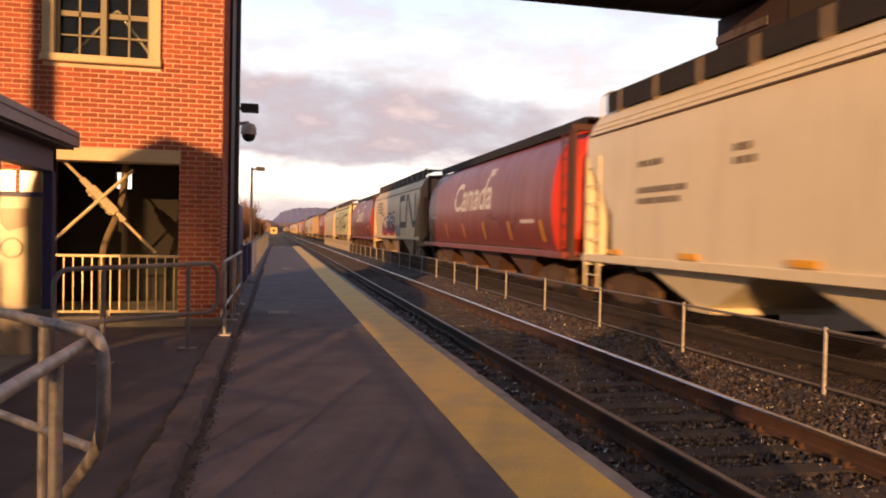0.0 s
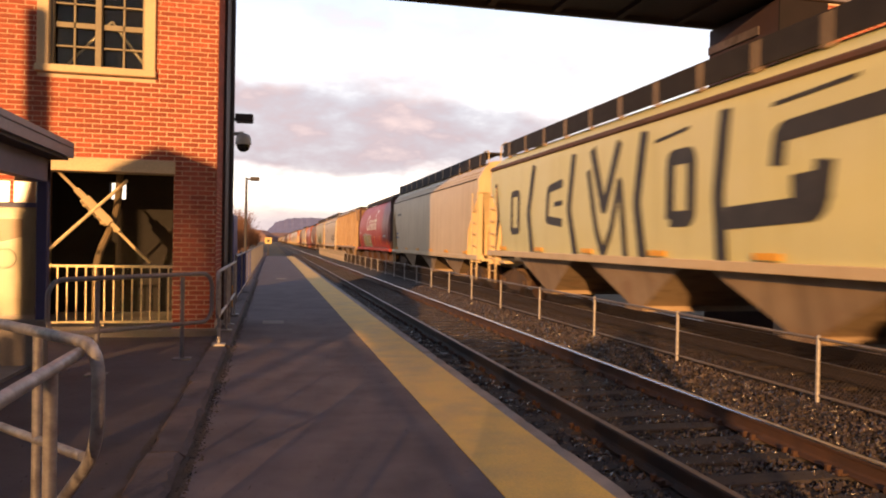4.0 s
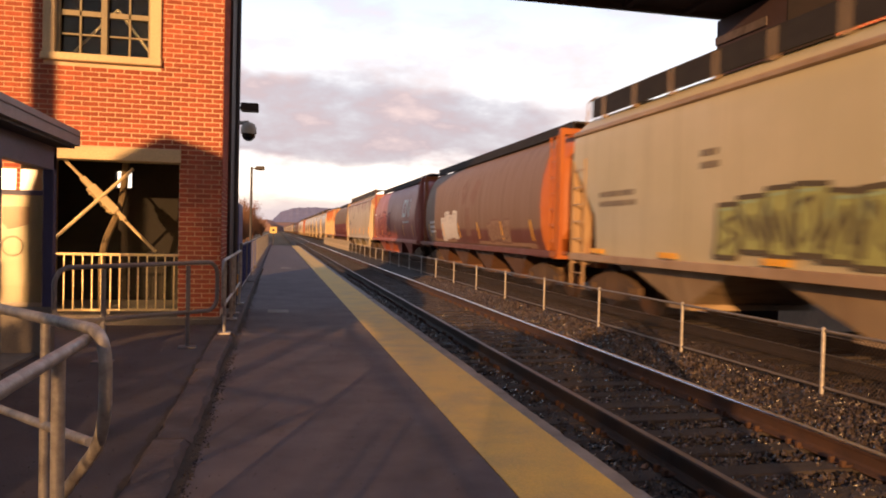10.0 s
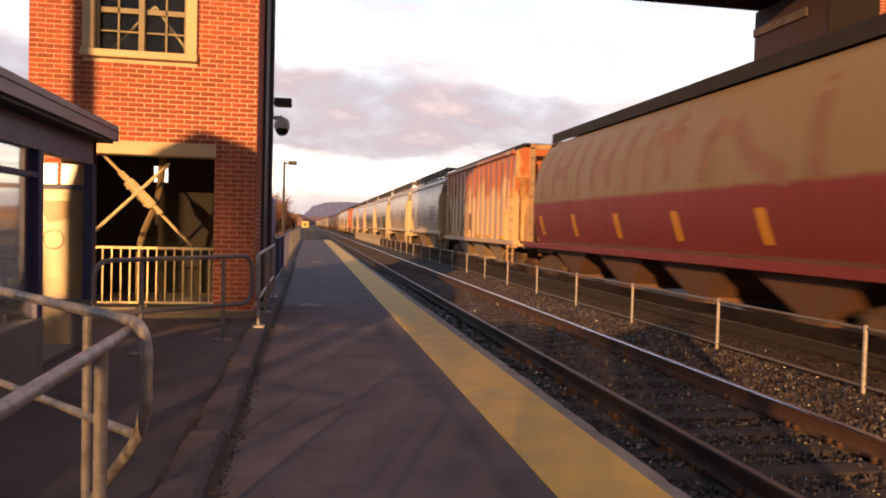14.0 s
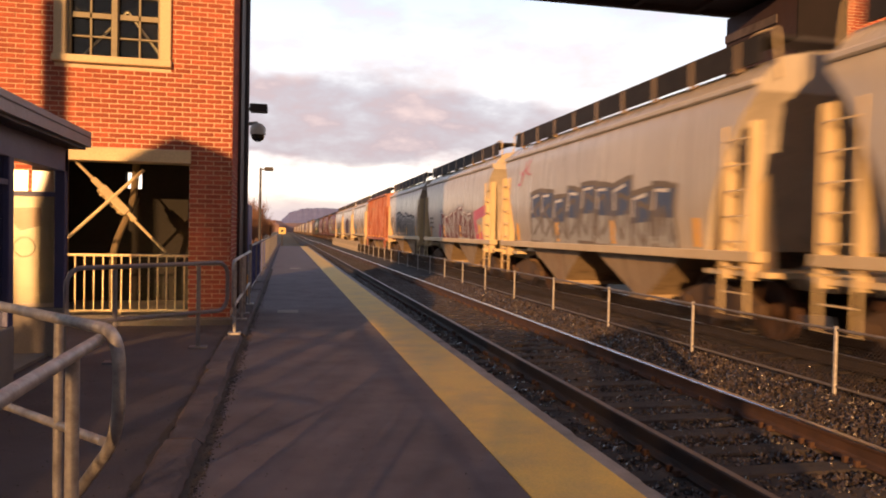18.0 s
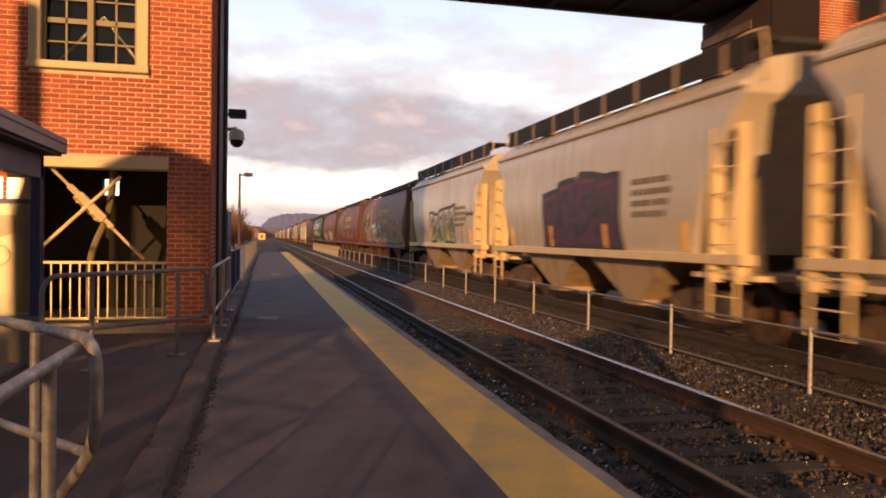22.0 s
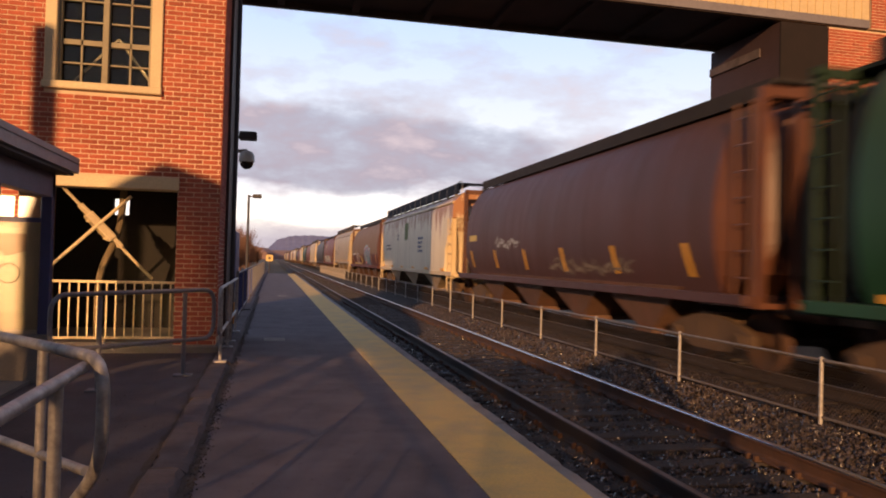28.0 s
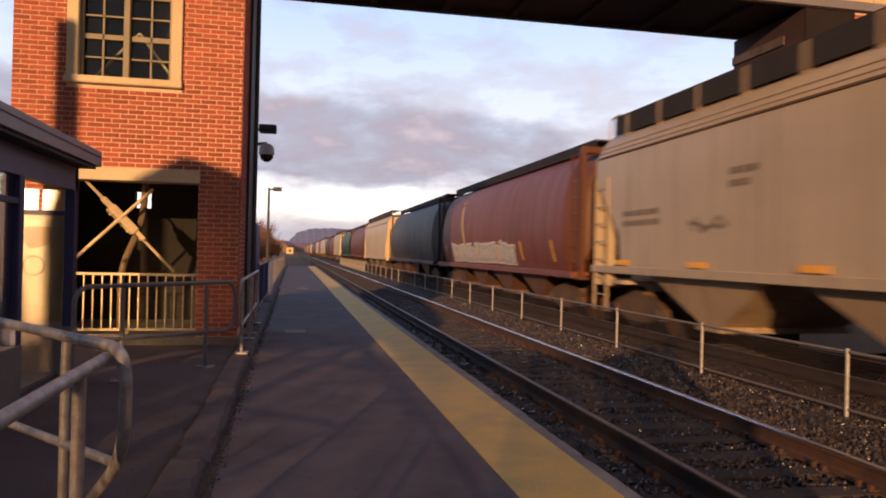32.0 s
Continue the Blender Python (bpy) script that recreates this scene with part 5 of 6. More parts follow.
def ribbon(s, pts, w, side, lift=0.010):
    """A flat painted stroke of width w through the points (u, v)."""
    dense = []
    for (a, b), (c, d) in zip(pts, pts[1:]):
        n = max(1, int(math.hypot(c - a, d - b) / 0.25))
        dense += [(a + (c - a) * k / n, b + (d - b) * k / n) for k in range(n)]
    dense.append(pts[-1])
    left, right = [], []
    for i, p in enumerate(dense):
        q, r = dense[max(i - 1, 0)], dense[min(i + 1, len(dense) - 1)]
        dx, dz = r[0] - q[0], r[1] - q[1]
        ln = math.hypot(dx, dz) or 1
        nx, nz = -dz / ln * w / 2, dx / ln * w / 2
        left.append((p[0] + nx, p[1] + nz))
        right.append((p[0] - nx, p[1] - nz))
    n = len(dense)
    s.add(on_side(left, side, lift) + on_side(right, side, lift), [(i, i + 1, n + i + 1, n + i) for i in range(n - 1)])


def lettering(text, size, u, v, side, shear=0.0, bold=0.012, squeeze=1.0, lift=0.012):
    cu = bpy.data.curves.new("letters", "FONT")
    cu.body, cu.size, cu.shear, cu.offset, cu.resolution_u = text, size, shear, bold, 3
    cu.align_x = "CENTER"
    ob = bpy.data.objects.new("letters", cu)
    me = bpy.data.meshes.new_from_object(ob)
    bpy.data.objects.remove(ob)
    bm = bmesh.new()
    bm.from_mesh(me)
    bmesh.ops.triangulate(bm, faces=bm.faces)
    long = [e for e in bm.edges if e.calc_length() > size * 0.25]
    bmesh.ops.subdivide_edges(bm, edges=long, cuts=3)
    for q in bm.verts:
        z = v + q.co.y
        q.co = Vector((-(side(z) + lift), -(u + q.co.x * squeeze), z))
    bm.to_mesh(me)
    bm.free()
    me.materials.clear()
    return me


# bent strokes for sprayed forms that spell nothing
GLYPHS = [
    [[(0, 0), (0.2, 1), (0.7, 0.6), (0.5, 0.3), (1, 0.1)]],
    [[(1, 0.8), (0.3, 1), (0.1, 0.4), (0.6, 0), (0.8, 0.6)]],
    [[(0, 0.9), (0.4, 0.1), (0.5, 0.8), (1, 0)]],
    [[(0, 0.1), (0.5, 0.95), (1, 0.2)], [(0.5, 0.95), (0.6, 0)]],
    [[(0.9, 0.9), (0.2, 0.7), (0.9, 0.4), (0.1, 0.05)]],
    [[(0.1, 0), (0, 0.8), (0.6, 1), (0.9, 0.4), (0.4, 0.1)]],
]


def paint_marks(car, side, L, marks, seed):
    rnd = random.Random(seed)
    for mk in marks:
        kind = mk[0]
        if kind == "word":
            _, text, size, u, v, colour, bold, squeeze = mk
            me = lettering(text, size, u, v, side, 0.12 if text[0] in "SC" else 0.0, bold, squeeze)
            part("lettering", me, colour, car)
        elif kind == "bars":
            _, u, v, w, rows, colour = mk
            s = Shape()
            for r in range(rows):
                x = u
                while x < u + w:
                    b = rnd.uniform(0.1, 0.3)
                    zz = v - r * 0.2
                    s.add(on_side([(x, zz), (x + b, zz), (x + b, zz + 0.11), (x, zz + 0.11)], side, 0.01), [(0, 1, 2, 3)])
                    x += b + 0.05
            tagged(part("stencil_block", s, colour, car), kind="stuff")
        elif kind == "tag":
            _, u, v, w, h, colours = mk
            # fat leaning letter blocks that spell nothing: two fills, outlines, inner strokes, a shine
            n = max(2, int(round(w / (h * 0.62))))
            fill, upper, line, hi = Shape(), Shape(), Shape(), Shape()
            for k in range(n):
                c0, cw = u + w * k / n, w / n * rnd.uniform(0.98, 1.16)
                lean, up, hh = rnd.uniform(-0.12, 0.16) * h, rnd.uniform(-0.05, 0.1) * h, h * rnd.uniform(0.82, 1.05)
                slope = rnd.uniform(-0.12, 0.12) * h

                def at(a, q):
                    return (c0 + a * cw + lean * (q - 0.5) + 0.06 * cw * math.sin(q * 5 + k), v + up + q * hh + slope * (a - 0.5) * q)
                for shape, q0, q1 in ((fill, 0.0, 0.5), (upper, 0.5, 1.0)):
                    m = 4
                    pts = [at(a, q0 + (q1 - q0) * j / m) for a in (0, 1) for j in range(m + 1)]
                    shape.add(on_side(pts, side, 0.008), [(j, j + 1, m + 2 + j, m + 1 + j) for j in range(m)])
                edge = [at(0, q / 4) for q in range(5)] + [at(1, q / 4) for q in range(4, -1, -1)] + [at(0, 0)]
                ribbon(line, edge, 0.085 * h, side, 0.012)
                for stroke in rnd.choice(GLYPHS):
                    ribbon(line, rounded2([at(0.15 + 0.7 * a, 0.12 + 0.72 * q) for a, q in stroke], 0.08 * h) if len(stroke) > 2 else [at(0.15 + 0.7 * a, 0.12 + 0.72 * q) for a, q in stroke], 0.075 * h, side, 0.013)
                ribbon(hi, [at(0.14, 0.6), at(0.16, 0.9), at(0.7, 0.92)], 0.05 * h, side, 0.016)
            g = part("graffiti", fill, colours[0], car, "spray-painted graffiti")
            tagged(g, kind="stuff")
            tagged(part("upper_fill", upper, colours[3 % len(colours)] if len(colours) > 3 else colours[0], g), kind="stuff")
            tagged(part("outline", line, colours[1], g), kind="stuff")
            tagged(part("highlight", hi, colours[2 % len(colours)], g), kind="stuff")
        elif kind == "strokes":
            _, lines, wd, colour = mk
            for pts in lines:
                s = Shape()
                ribbon(s, pts, wd, side)
                part("painted_stroke", s, colour, car)
        elif kind == "scrawl":
            _, u, v, w, h, colour = mk
            s = Shape()
            x = u
            pts = []
            while x < u + w:
                pts.append((x, v + rnd.uniform(0, h)))
                x += rnd.uniform(0.05, 0.3)
            ribbon(s, pts, 0.07, side)
            ribbon(s, [(a + 0.12, v + rnd.uniform(0, h)) for a, b in pts], 0.05, side, 0.013)
            tagged(part("graffiti", s, colour, car, "spray-painted scrawl"), kind="stuff")
        elif kind == "band":
            # a large painted mark of plain bent bands
            _, u, v, w, h, colour, wd = mk
            s = Shape()
            run = [(.34, 1), (0, 1), (0, 0), (.43, 0), (.47, 1), (.57, 1), (.86, 0), (.97, 0), (1, 1.08)]
            ribbon(s, rounded2([(u + w * a, v + h * q) for a, q in run], 0.09 * h), wd, side)
            part("painted_band", s, colour, car, "large painted band mark")
        elif kind == "sheaf":
            _, u, v, h, colour = mk
            s = Shape()
            for k in range(-4, 5):
                a = radians(k * 19)
                tip = (u + math.sin(a) * 0.42 * h, v + h * (0.52 + 0.46 * math.cos(a)))
                ribbon(s, [(u + 0.03 * k, v), (u + 0.025 * k, v + h * 0.5), ((u + tip[0]) / 2 + 0.01 * k, v + h * 0.5 + (tip[1] - v - h * 0.5) * 0.62), tip], 0.06, side)
            ribbon(s, [(u - 0.28, v + h * 0.36), (u + 0.28, v + h * 0.36)], 0.12, side, 0.016)
            part("wheat_sheaf", s, colour, car, "painted wheat sheaf")
        elif kind == "block":
            _, u0, u1, v0, v1, colour = mk
            s = Shape()
            n, m = 6, 8
            pts = [(u0 + (u1 - u0) * i / n + rnd.uniform(-.02, .02), v0 + (v1 - v0) * j / m) for i in range(n + 1) for j in range(m + 1)]
            s.add(on_side(pts, side, 0.006), [(i * (m + 1) + j, i * (m + 1) + j + 1, (i + 1) * (m + 1) + j + 1, (i + 1) * (m + 1) + j) for i in range(n) for j in range(m)])
            part("painted_panel", s, colour, car)
        elif kind == "swoosh":
            # a leaf-shaped sweep, pointed at both ends
            _, u0, u1, v0, ht, colour = mk
            s = Shape()
            n = 24
            pts = []
            for i in range(n + 1):
                q = i / n
                half = ht / 2 * min(1.0, 6 * q, 3 * (1 - q)) ** 0.6
                mid = v0 + 0.35 * math.sin(math.pi * min(1.0, 0.15 + q * 0.85))
                pts += [(u0 + (u1 - u0) * q, mid - half), (u0 + (u1 - u0) * q, mid + half)]
            s.add(on_side(pts, side, 0.011), [(2 * i, 2 * i + 2, 2 * i + 3, 2 * i + 1) for i in range(n)])
            part("painted_swoosh", s, colour, car, "gold pointed sweep")
        elif kind == "sweep":
            _, pts, w, colour = mk
            s = Shape()
            ribbon(s, rounded2(pts, 0.4), w, side, 0.011)
            part("painted_stripe", s, colour, car)


def rounded2(pts, r):
    return [(p.x, p.y) for p in rounded([(a, b, 0) for a, b in pts], r, 4)]


def build_car(kind, L, y, label, paint, end_paint, marks=(), reflect="low", detail=True, group="freight cars"):
    """One hopper car with its middle at y when the clip starts."""
    car = thing("hopper_car", label, "freight car", group, m=pose(TRACK_B, y, RAIL_Z))
    L = round(L, 1)
    cyl = kind == "C"
    short = kind == "S"
    # frames of red-ended cars go dark brown, the end's shade included in the colour
    frame_paint = P_DKBROWN if end_paint in (P_BRIGHT, P_MAROON) else end_paint
    foot = 1.36 if short or reflect == "raised" else 1.17
    side = side_c if cyl else (side_s if short else (side_f if kind == "F" else side_h))
    if cyl:
        part("body", shared(("bc", L), lambda: body_cyl(L)), paint, car)
        for sgn in (-1, 1):
            part("end_sheet", shared(("ec", L, sgn), lambda: end_cyl(L, sgn)), end_paint, car)
        if detail:
            for i in range(1, 6):
                part("weld_band", shared("wb", seam_cyl), paint, car, m=pose(0, (L / 2 - 1.45) * (i / 3 - 1), 0))
    else:
        part("body", shared(("bb", L, kind, foot), lambda: body_box(L, kind, foot)), paint, car)
        if kind == "R":
            n = 22 if L > 16 else 15
            for i in range(n):
                part("rib", shared(("rib", L > 16), lambda: rib_mesh(0.06 if L > 16 else 0.05)), end_paint, car, m=pose(0, -L / 2 + 1.25 + (L - 2.5) * i / (n - 1), 0))
            part("top_chord", shared(("tc", L), lambda: Shape().soft_box(-1.65, -1.54, -L / 2 + 0.85, L / 2 - 0.85, 4.08, 4.22, 0.015).mesh("top_chord", None)), end_paint, car)
    sill = shared(("sill", L, kind), lambda: Shape().soft_box(-1.62, -1.36, -L / 2 + 0.6, L / 2 - 0.6, 1.03, 1.19, 0.012).soft_box(1.36, 1.62, -L / 2 + 0.6, L / 2 - 0.6, 1.03, 1.19, 0.012).mesh("side_sill", None))
    part("side_sill", sill, end_paint if not cyl else paint, car, m=pose(0, 0, foot - 1.17))
    nb = 2 if short else (4 if cyl else 3)
    me, w = shared(("bay", L, nb, foot), lambda: bays(L, nb, 0.42, foot))
    for i in range(nb):
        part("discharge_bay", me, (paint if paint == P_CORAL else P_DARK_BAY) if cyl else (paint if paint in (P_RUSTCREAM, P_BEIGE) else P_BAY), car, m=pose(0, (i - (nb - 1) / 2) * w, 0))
    zt = 4.47 if cyl else (4.42 if kind == "R" else 4.63)
    cw = 0.60 if cyl else (0.9 if kind == "R" else 0.98)
    for sx in (-1, 1):
        part("running_board", shared(("rb", L, cyl, sx), lambda: walkway_mesh(L, zt, sx, cw)), BLACK_STEEL, car, "dark steel running board")
        part("cross_board", shared(("cb", L, cyl, sx), lambda: cross_board_mesh(L, zt, sx, cw)), DARK_STEEL, car)
    part("hatch_trough", shared(("ht", L, cyl), lambda: hatch_mesh(L, 4.32)), BLACK_STEEL if cyl else paint, car)
    if kind in "HSF":
        if kind in "SF":
            part("eave", shared(("ev", L), lambda: Shape().soft_box(-1.56 if short else -1.60, -1.44, -L / 2 + 0.72, L / 2 - 0.72, 3.83, 3.95, 0.03).mesh("eave", None)), P_EAVE if short else (P_DARK_BAY if marks == () else end_paint), car, "pale rounded eave")
        for z, x in () if kind in "SF" else ((3.73, 1.585), (3.86, 1.512), (3.98, 1.445)):
            part("roof_seam", shared(("rs", L, z), lambda: Shape().box(-x - 0.012, -x + 0.03, -L / 2 + 0.86, L / 2 - 0.86, z, z + (0.035 if z < 3.8 else 0.02)).mesh("roof_seam", None)), end_paint if z > 3.8 else UNDER, car)
        n = int(L / 1.55)
        for i in range(n):
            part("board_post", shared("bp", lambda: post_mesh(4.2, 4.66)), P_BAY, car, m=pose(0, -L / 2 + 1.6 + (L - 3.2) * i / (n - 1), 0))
        for sgn in (-1, 1):
            for sx in (-1.24, 1.24):
                part("end_handhold", shared(("hh", L, sgn, sx), lambda: handhold_mesh(sgn, L, zt, sx)), end_paint, car)
    for sgn in (-1, 1):
        part("end_frame", shared(("ef", L, sgn, cyl), lambda: end_frame_mesh(L, sgn, "cyl" if cyl else "box")), frame_paint, car)
        part("coupler", shared(("cp", L, sgn), lambda: coupler_mesh(L, sgn)), None, car)
        if detail:
            if cyl:
                add_ladder(car, frame_paint, 0.2, 0.0, 3.0, pose(-1.46, sgn * (L / 2 - 0.85), 1.08))
            else:
                add_ladder(car, end_paint, 0.33, -0.6, 2.3, pose(-1.58, sgn * (L / 2 - 1.07), 1.0))
        tr = part("truck", shared("tr", truck_mesh), None, car, m=pose(0, sgn * (L / 2 - 2.1), 0))
        for q in (-0.89, 0.89):
            part("wheelset", shared("ws", wheelset_mesh), None, tr, m=pose(0, q, 0))
    if detail:
        n = 4 if short else 6
        for i in range(n):
            u = -L / 2 + 2.2 + (L - 4.4) * i / (n - 1)
            if reflect == "mid":
                part("reflector", shared(("rm", kind), lambda: Shape().loft([[(-side(z) - q, yy, z) for q, yy in ((0.014, -0.07), (0.014, 0.07), (-0.01, 0.07), (-0.01, -0.07))] for z in (1.42, 1.66, 1.9)]).mesh("reflector", REFLECTOR)), None, car, m=pose(0, u, 0))
            elif reflect in ("low", "raised"):
                part("reflector", shared("rl", lambda: Shape().box(-1.632, -1.61, -0.28, 0.28, 1.1, 1.2).mesh("reflector", REFLECTOR)), None, car, m=pose(0, u, 0.12 + foot - 1.17))
            else:
                part("reflector", shared("rv", lambda: Shape().add([(-side_c(z) - 0.016, yy + (z - 1.7) * 0.28, z) for yy in (-0.07, 0.07) for z in (1.42, 1.7, 1.98)], [(0, 1, 4, 3), (1, 2, 5, 4)]).mesh("reflector", REFLECTOR)), None, car, m=pose(0, u, 0.0))
        paint_marks(car, side, L, marks, int(abs(y) * 10))
    return car


P_BEIGE = car_paint("beige_car_paint", (0.77, 0.67, 0.47), (0.82, 0.72, 0.52), rust=0.03, grime=0.2)
P_DULL = car_paint("dull_tan_car_paint", (0.42, 0.33, 0.22), (0.47, 0.37, 0.25), rust=0.05, grime=0.35)
P_CREAM = car_paint("cream_car_paint", (0.62, 0.47, 0.27), (0.68, 0.53, 0.32), rust=0.05, grime=0.2)
P_GREY = car_paint("grey_car_paint", (0.58, 0.46, 0.31), (0.63, 0.51, 0.35), rust=0.05, grime=0.22)
P_OLIVE_TAN = car_paint("olive_tan_car_paint", (0.52, 0.45, 0.27), (0.57, 0.49, 0.31), rust=0.03, grime=0.25)
P_GREY2 = car_paint("grey_hopper_paint", (0.47, 0.41, 0.34), (0.54, 0.47, 0.38), rust=0.03, grime=0.25, rough=0.2)
P_YELLOWED = car_paint("yellowed_car_paint", (0.70, 0.66, 0.30), (0.72, 0.69, 0.36), rust=0.02, grime=0.15)
P_RUSTCREAM = car_paint("rusting_cream_paint", (0.55, 0.46, 0.32), (0.6, 0.5, 0.36), rust=0.42, grime=0.3, rust_colour=(0.26, 0.09, 0.05), high=3.0)
P_RUSTWHITE = car_paint("rusting_white_paint", (0.74, 0.63, 0.44), (0.78, 0.68, 0.49), rust=0.50, grime=0.3, rust_colour=(0.34, 0.13, 0.05), high=3.0, runs=0.5)
P_MAROON = car_paint("maroon_car_paint", (0.25, 0.05, 0.036), (0.21, 0.05, 0.04), rust=0.05, grime=0.3, rough=0.32)
P_RED = car_paint("red_car_paint", (0.36, 0.03, 0.02), (0.42, 0.05, 0.035), rust=0.02, grime=0.12, rough=0.34)
P_BRIGHT = car_paint("bright_red_end_paint", (0.60, 0.035, 0.015), (0.5, 0.03, 0.015), rust=0.02, grime=0.1, rough=0.5)
P_CORAL = car_paint("faded_red_car_paint", (0.40, 0.115, 0.085), (0.44, 0.15, 0.11), rust=0.04, grime=0.2)
P_BROWN = car_paint("brown_car_paint", (0.17, 0.05, 0.03), (0.15, 0.05, 0.035), rust=0.1, grime=0.45, rough=0.55, top=(0.25, 0.145, 0.085), split=1.75)
P_DKBROWN = car_paint("dark_brown_car_paint", (0.08, 0.03, 0.023), (0.065, 0.027, 0.022), rust=0.08, grime=0.3, rough=0.5)
P_SASK = car_paint("brown_maroon_car_paint", (0.21, 0.055, 0.034), (0.17, 0.05, 0.034), rust=0.05, grime=0.3, rough=0.46)
P_ORANGE = car_paint("orange_end_paint", (0.42, 0.13, 0.035), (0.36, 0.10, 0.03), rust=0.12, grime=0.25)
P_TAN = car_paint("tan_ribbed_paint", (0.44, 0.30, 0.18), (0.34, 0.22, 0.125), rust=0.25, grime=0.45)
P_BROWN_PANEL = car_paint("brown_rust_panel_paint", (0.27, 0.17, 0.10), (0.20, 0.12, 0.07), rust=0.3, grime=0.45)
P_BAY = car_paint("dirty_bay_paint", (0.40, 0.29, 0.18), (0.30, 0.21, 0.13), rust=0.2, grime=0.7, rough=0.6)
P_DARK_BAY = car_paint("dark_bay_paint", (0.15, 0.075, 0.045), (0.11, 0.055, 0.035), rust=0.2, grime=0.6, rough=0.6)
P_EAVE = car_paint("pale_eave_paint", (0.58, 0.52, 0.45), (0.5, 0.44, 0.38), rust=0.03, grime=0.2)
P_UMBER_END = car_paint("brown_orange_end_paint", (0.12, 0.045, 0.022), (0.095, 0.036, 0.02), rust=0.15, grime=0.4)
P_RUSTRIB = car_paint("rusty_ribbed_paint", (0.66, 0.46, 0.27), (0.58, 0.34, 0.18), rust=0.52, grime=0.35, rust_colour=(0.40, 0.105, 0.035), high=2.6, runs=0.5)
P_OXIDE = car_paint("red_oxide_paint", (0.36, 0.075, 0.035), (0.56, 0.28, 0.19), rust=0.36, grime=0.5, rough=0.55, rust_colour=(0.15, 0.04, 0.02), runs=0.5)
P_GREEN = car_paint("green_car_paint", (0.008, 0.05, 0.018), (0.011, 0.06, 0.022), rust=0.02, grime=0.15, rough=0.42)
P_GREEN_END = car_paint("dark_green_end_paint", (0.004, 0.02, 0.008), (0.005, 0.024, 0.01), rust=0.05, grime=0.3, rough=0.6)
P_TWO = car_paint("maroon_and_cream_paint", (0.20, 0.025, 0.02), (0.18, 0.028, 0.02), rust=0.05, grime=0.25, rough=0.55, top=(0.235, 0.165, 0.088), split=2.35)
P_WEATHERED = car_paint("weathered_tan_and_maroon_paint", (0.12, 0.03, 0.024), (0.10, 0.028, 0.024), rust=0.12, grime=0.5, rough=0.6, top=(0.21, 0.13, 0.075), split=2.0)
P_NAVY = car_paint("dark_grey_car_paint", (0.045, 0.042, 0.046), (0.06, 0.056, 0.06), rust=0.08, grime=0.3, rough=0.45)
K_WHITE = surface("white_lettering", (0.78, 0.74, 0.68), (0.68, 0.62, 0.55), 0.6, scale=3, fine=20, bump=0)
K_BLACK = surface("black_lettering", (0.025, 0.022, 0.02), (0.05, 0.045, 0.04), 0.6, scale=3, fine=20, bump=0)
K_GREYTXT = surface("faded_stencil", (0.16, 0.13, 0.10), (0.24, 0.19, 0.14), 0.7, scale=3, fine=20, bump=0)
K_RED = surface("red_spray", (0.45, 0.03, 0.03), (0.36, 0.025, 0.025), 0.6, scale=2, fine=20, bump=0)
K_PINK = surface("pink_spray", (0.7, 0.18, 0.26), (0.6, 0.14, 0.2), 0.6, scale=2, fine=20, bump=0)
K_BLUE = surface("pale_blue_spray", (0.30, 0.44, 0.50), (0.24, 0.36, 0.44), 0.6, scale=2, fine=20, bump=0)
K_DKBLUE = surface("dark_blue_spray", (0.06, 0.09, 0.17), (0.09, 0.12, 0.2), 0.6, scale=2, fine=20, bump=0)
K_PURPLE = surface("purple_spray", (0.07, 0.03, 0.08), (0.10, 0.045, 0.09), 0.6, scale=2, fine=20, bump=0)
K_GREEN = surface("green_spray", (0.17, 0.22, 0.05), (0.22, 0.26, 0.08), 0.6, scale=2, fine=20, bump=0)
K_LIME = surface("pale_green_spray", (0.36, 0.46, 0.24), (0.3, 0.4, 0.22), 0.6, scale=2, fine=20, bump=0)
K_SILVER = surface("silver_spray", (0.44, 0.43, 0.40), (0.36, 0.35, 0.33), 0.5, scale=2, fine=20, bump=0)
K_GOLD = surface("gold_lettering", (0.62, 0.45, 0.10), (0.56, 0.4, 0.1), 0.6, scale=2, fine=20, bump=0)
K_OLIVE = surface("olive_panel_paint", (0.085, 0.062, 0.026), (0.11, 0.08, 0.036), 0.6, scale=1, fine=12, bump=0)
K_CORAL = surface("faded_red_spray", (0.40, 0.09, 0.06), (0.44, 0.11, 0.075), 0.6, scale=2, fine=20, bump=0)
K_UMBER = surface("umber_spray", (0.20, 0.10, 0.06), (0.25, 0.13, 0.08), 0.7, scale=1.2, fine=20, bump=0)
K_TAWNY = surface("tawny_spray", (0.34, 0.21, 0.13), (0.30, 0.18, 0.11), 0.7, scale=1.2, fine=20, bump=0)
K_PEAR = surface("yellow_green_spray", (0.40, 0.40, 0.13), (0.34, 0.35, 0.11), 0.6, scale=2, fine=20, bump=0)
K_ROSE = surface("dull_rose_spray", (0.50, 0.22, 0.18), (0.44, 0.18, 0.15), 0.6, scale=2, fine=20, bump=0)
K_STEEL = surface("steel_grey_spray", (0.20, 0.19, 0.18), (0.26, 0.25, 0.23), 0.5, scale=2, fine=20, bump=0)
K_EMERALD = surface("emerald_spray", (0.06, 0.20, 0.09), (0.09, 0.25, 0.12), 0.6, scale=2, fine=20, bump=0)
K_MAROON = surface("maroon_spray", (0.19, 0.05, 0.045), (0.15, 0.04, 0.04), 0.6, scale=2, fine=20, bump=0)

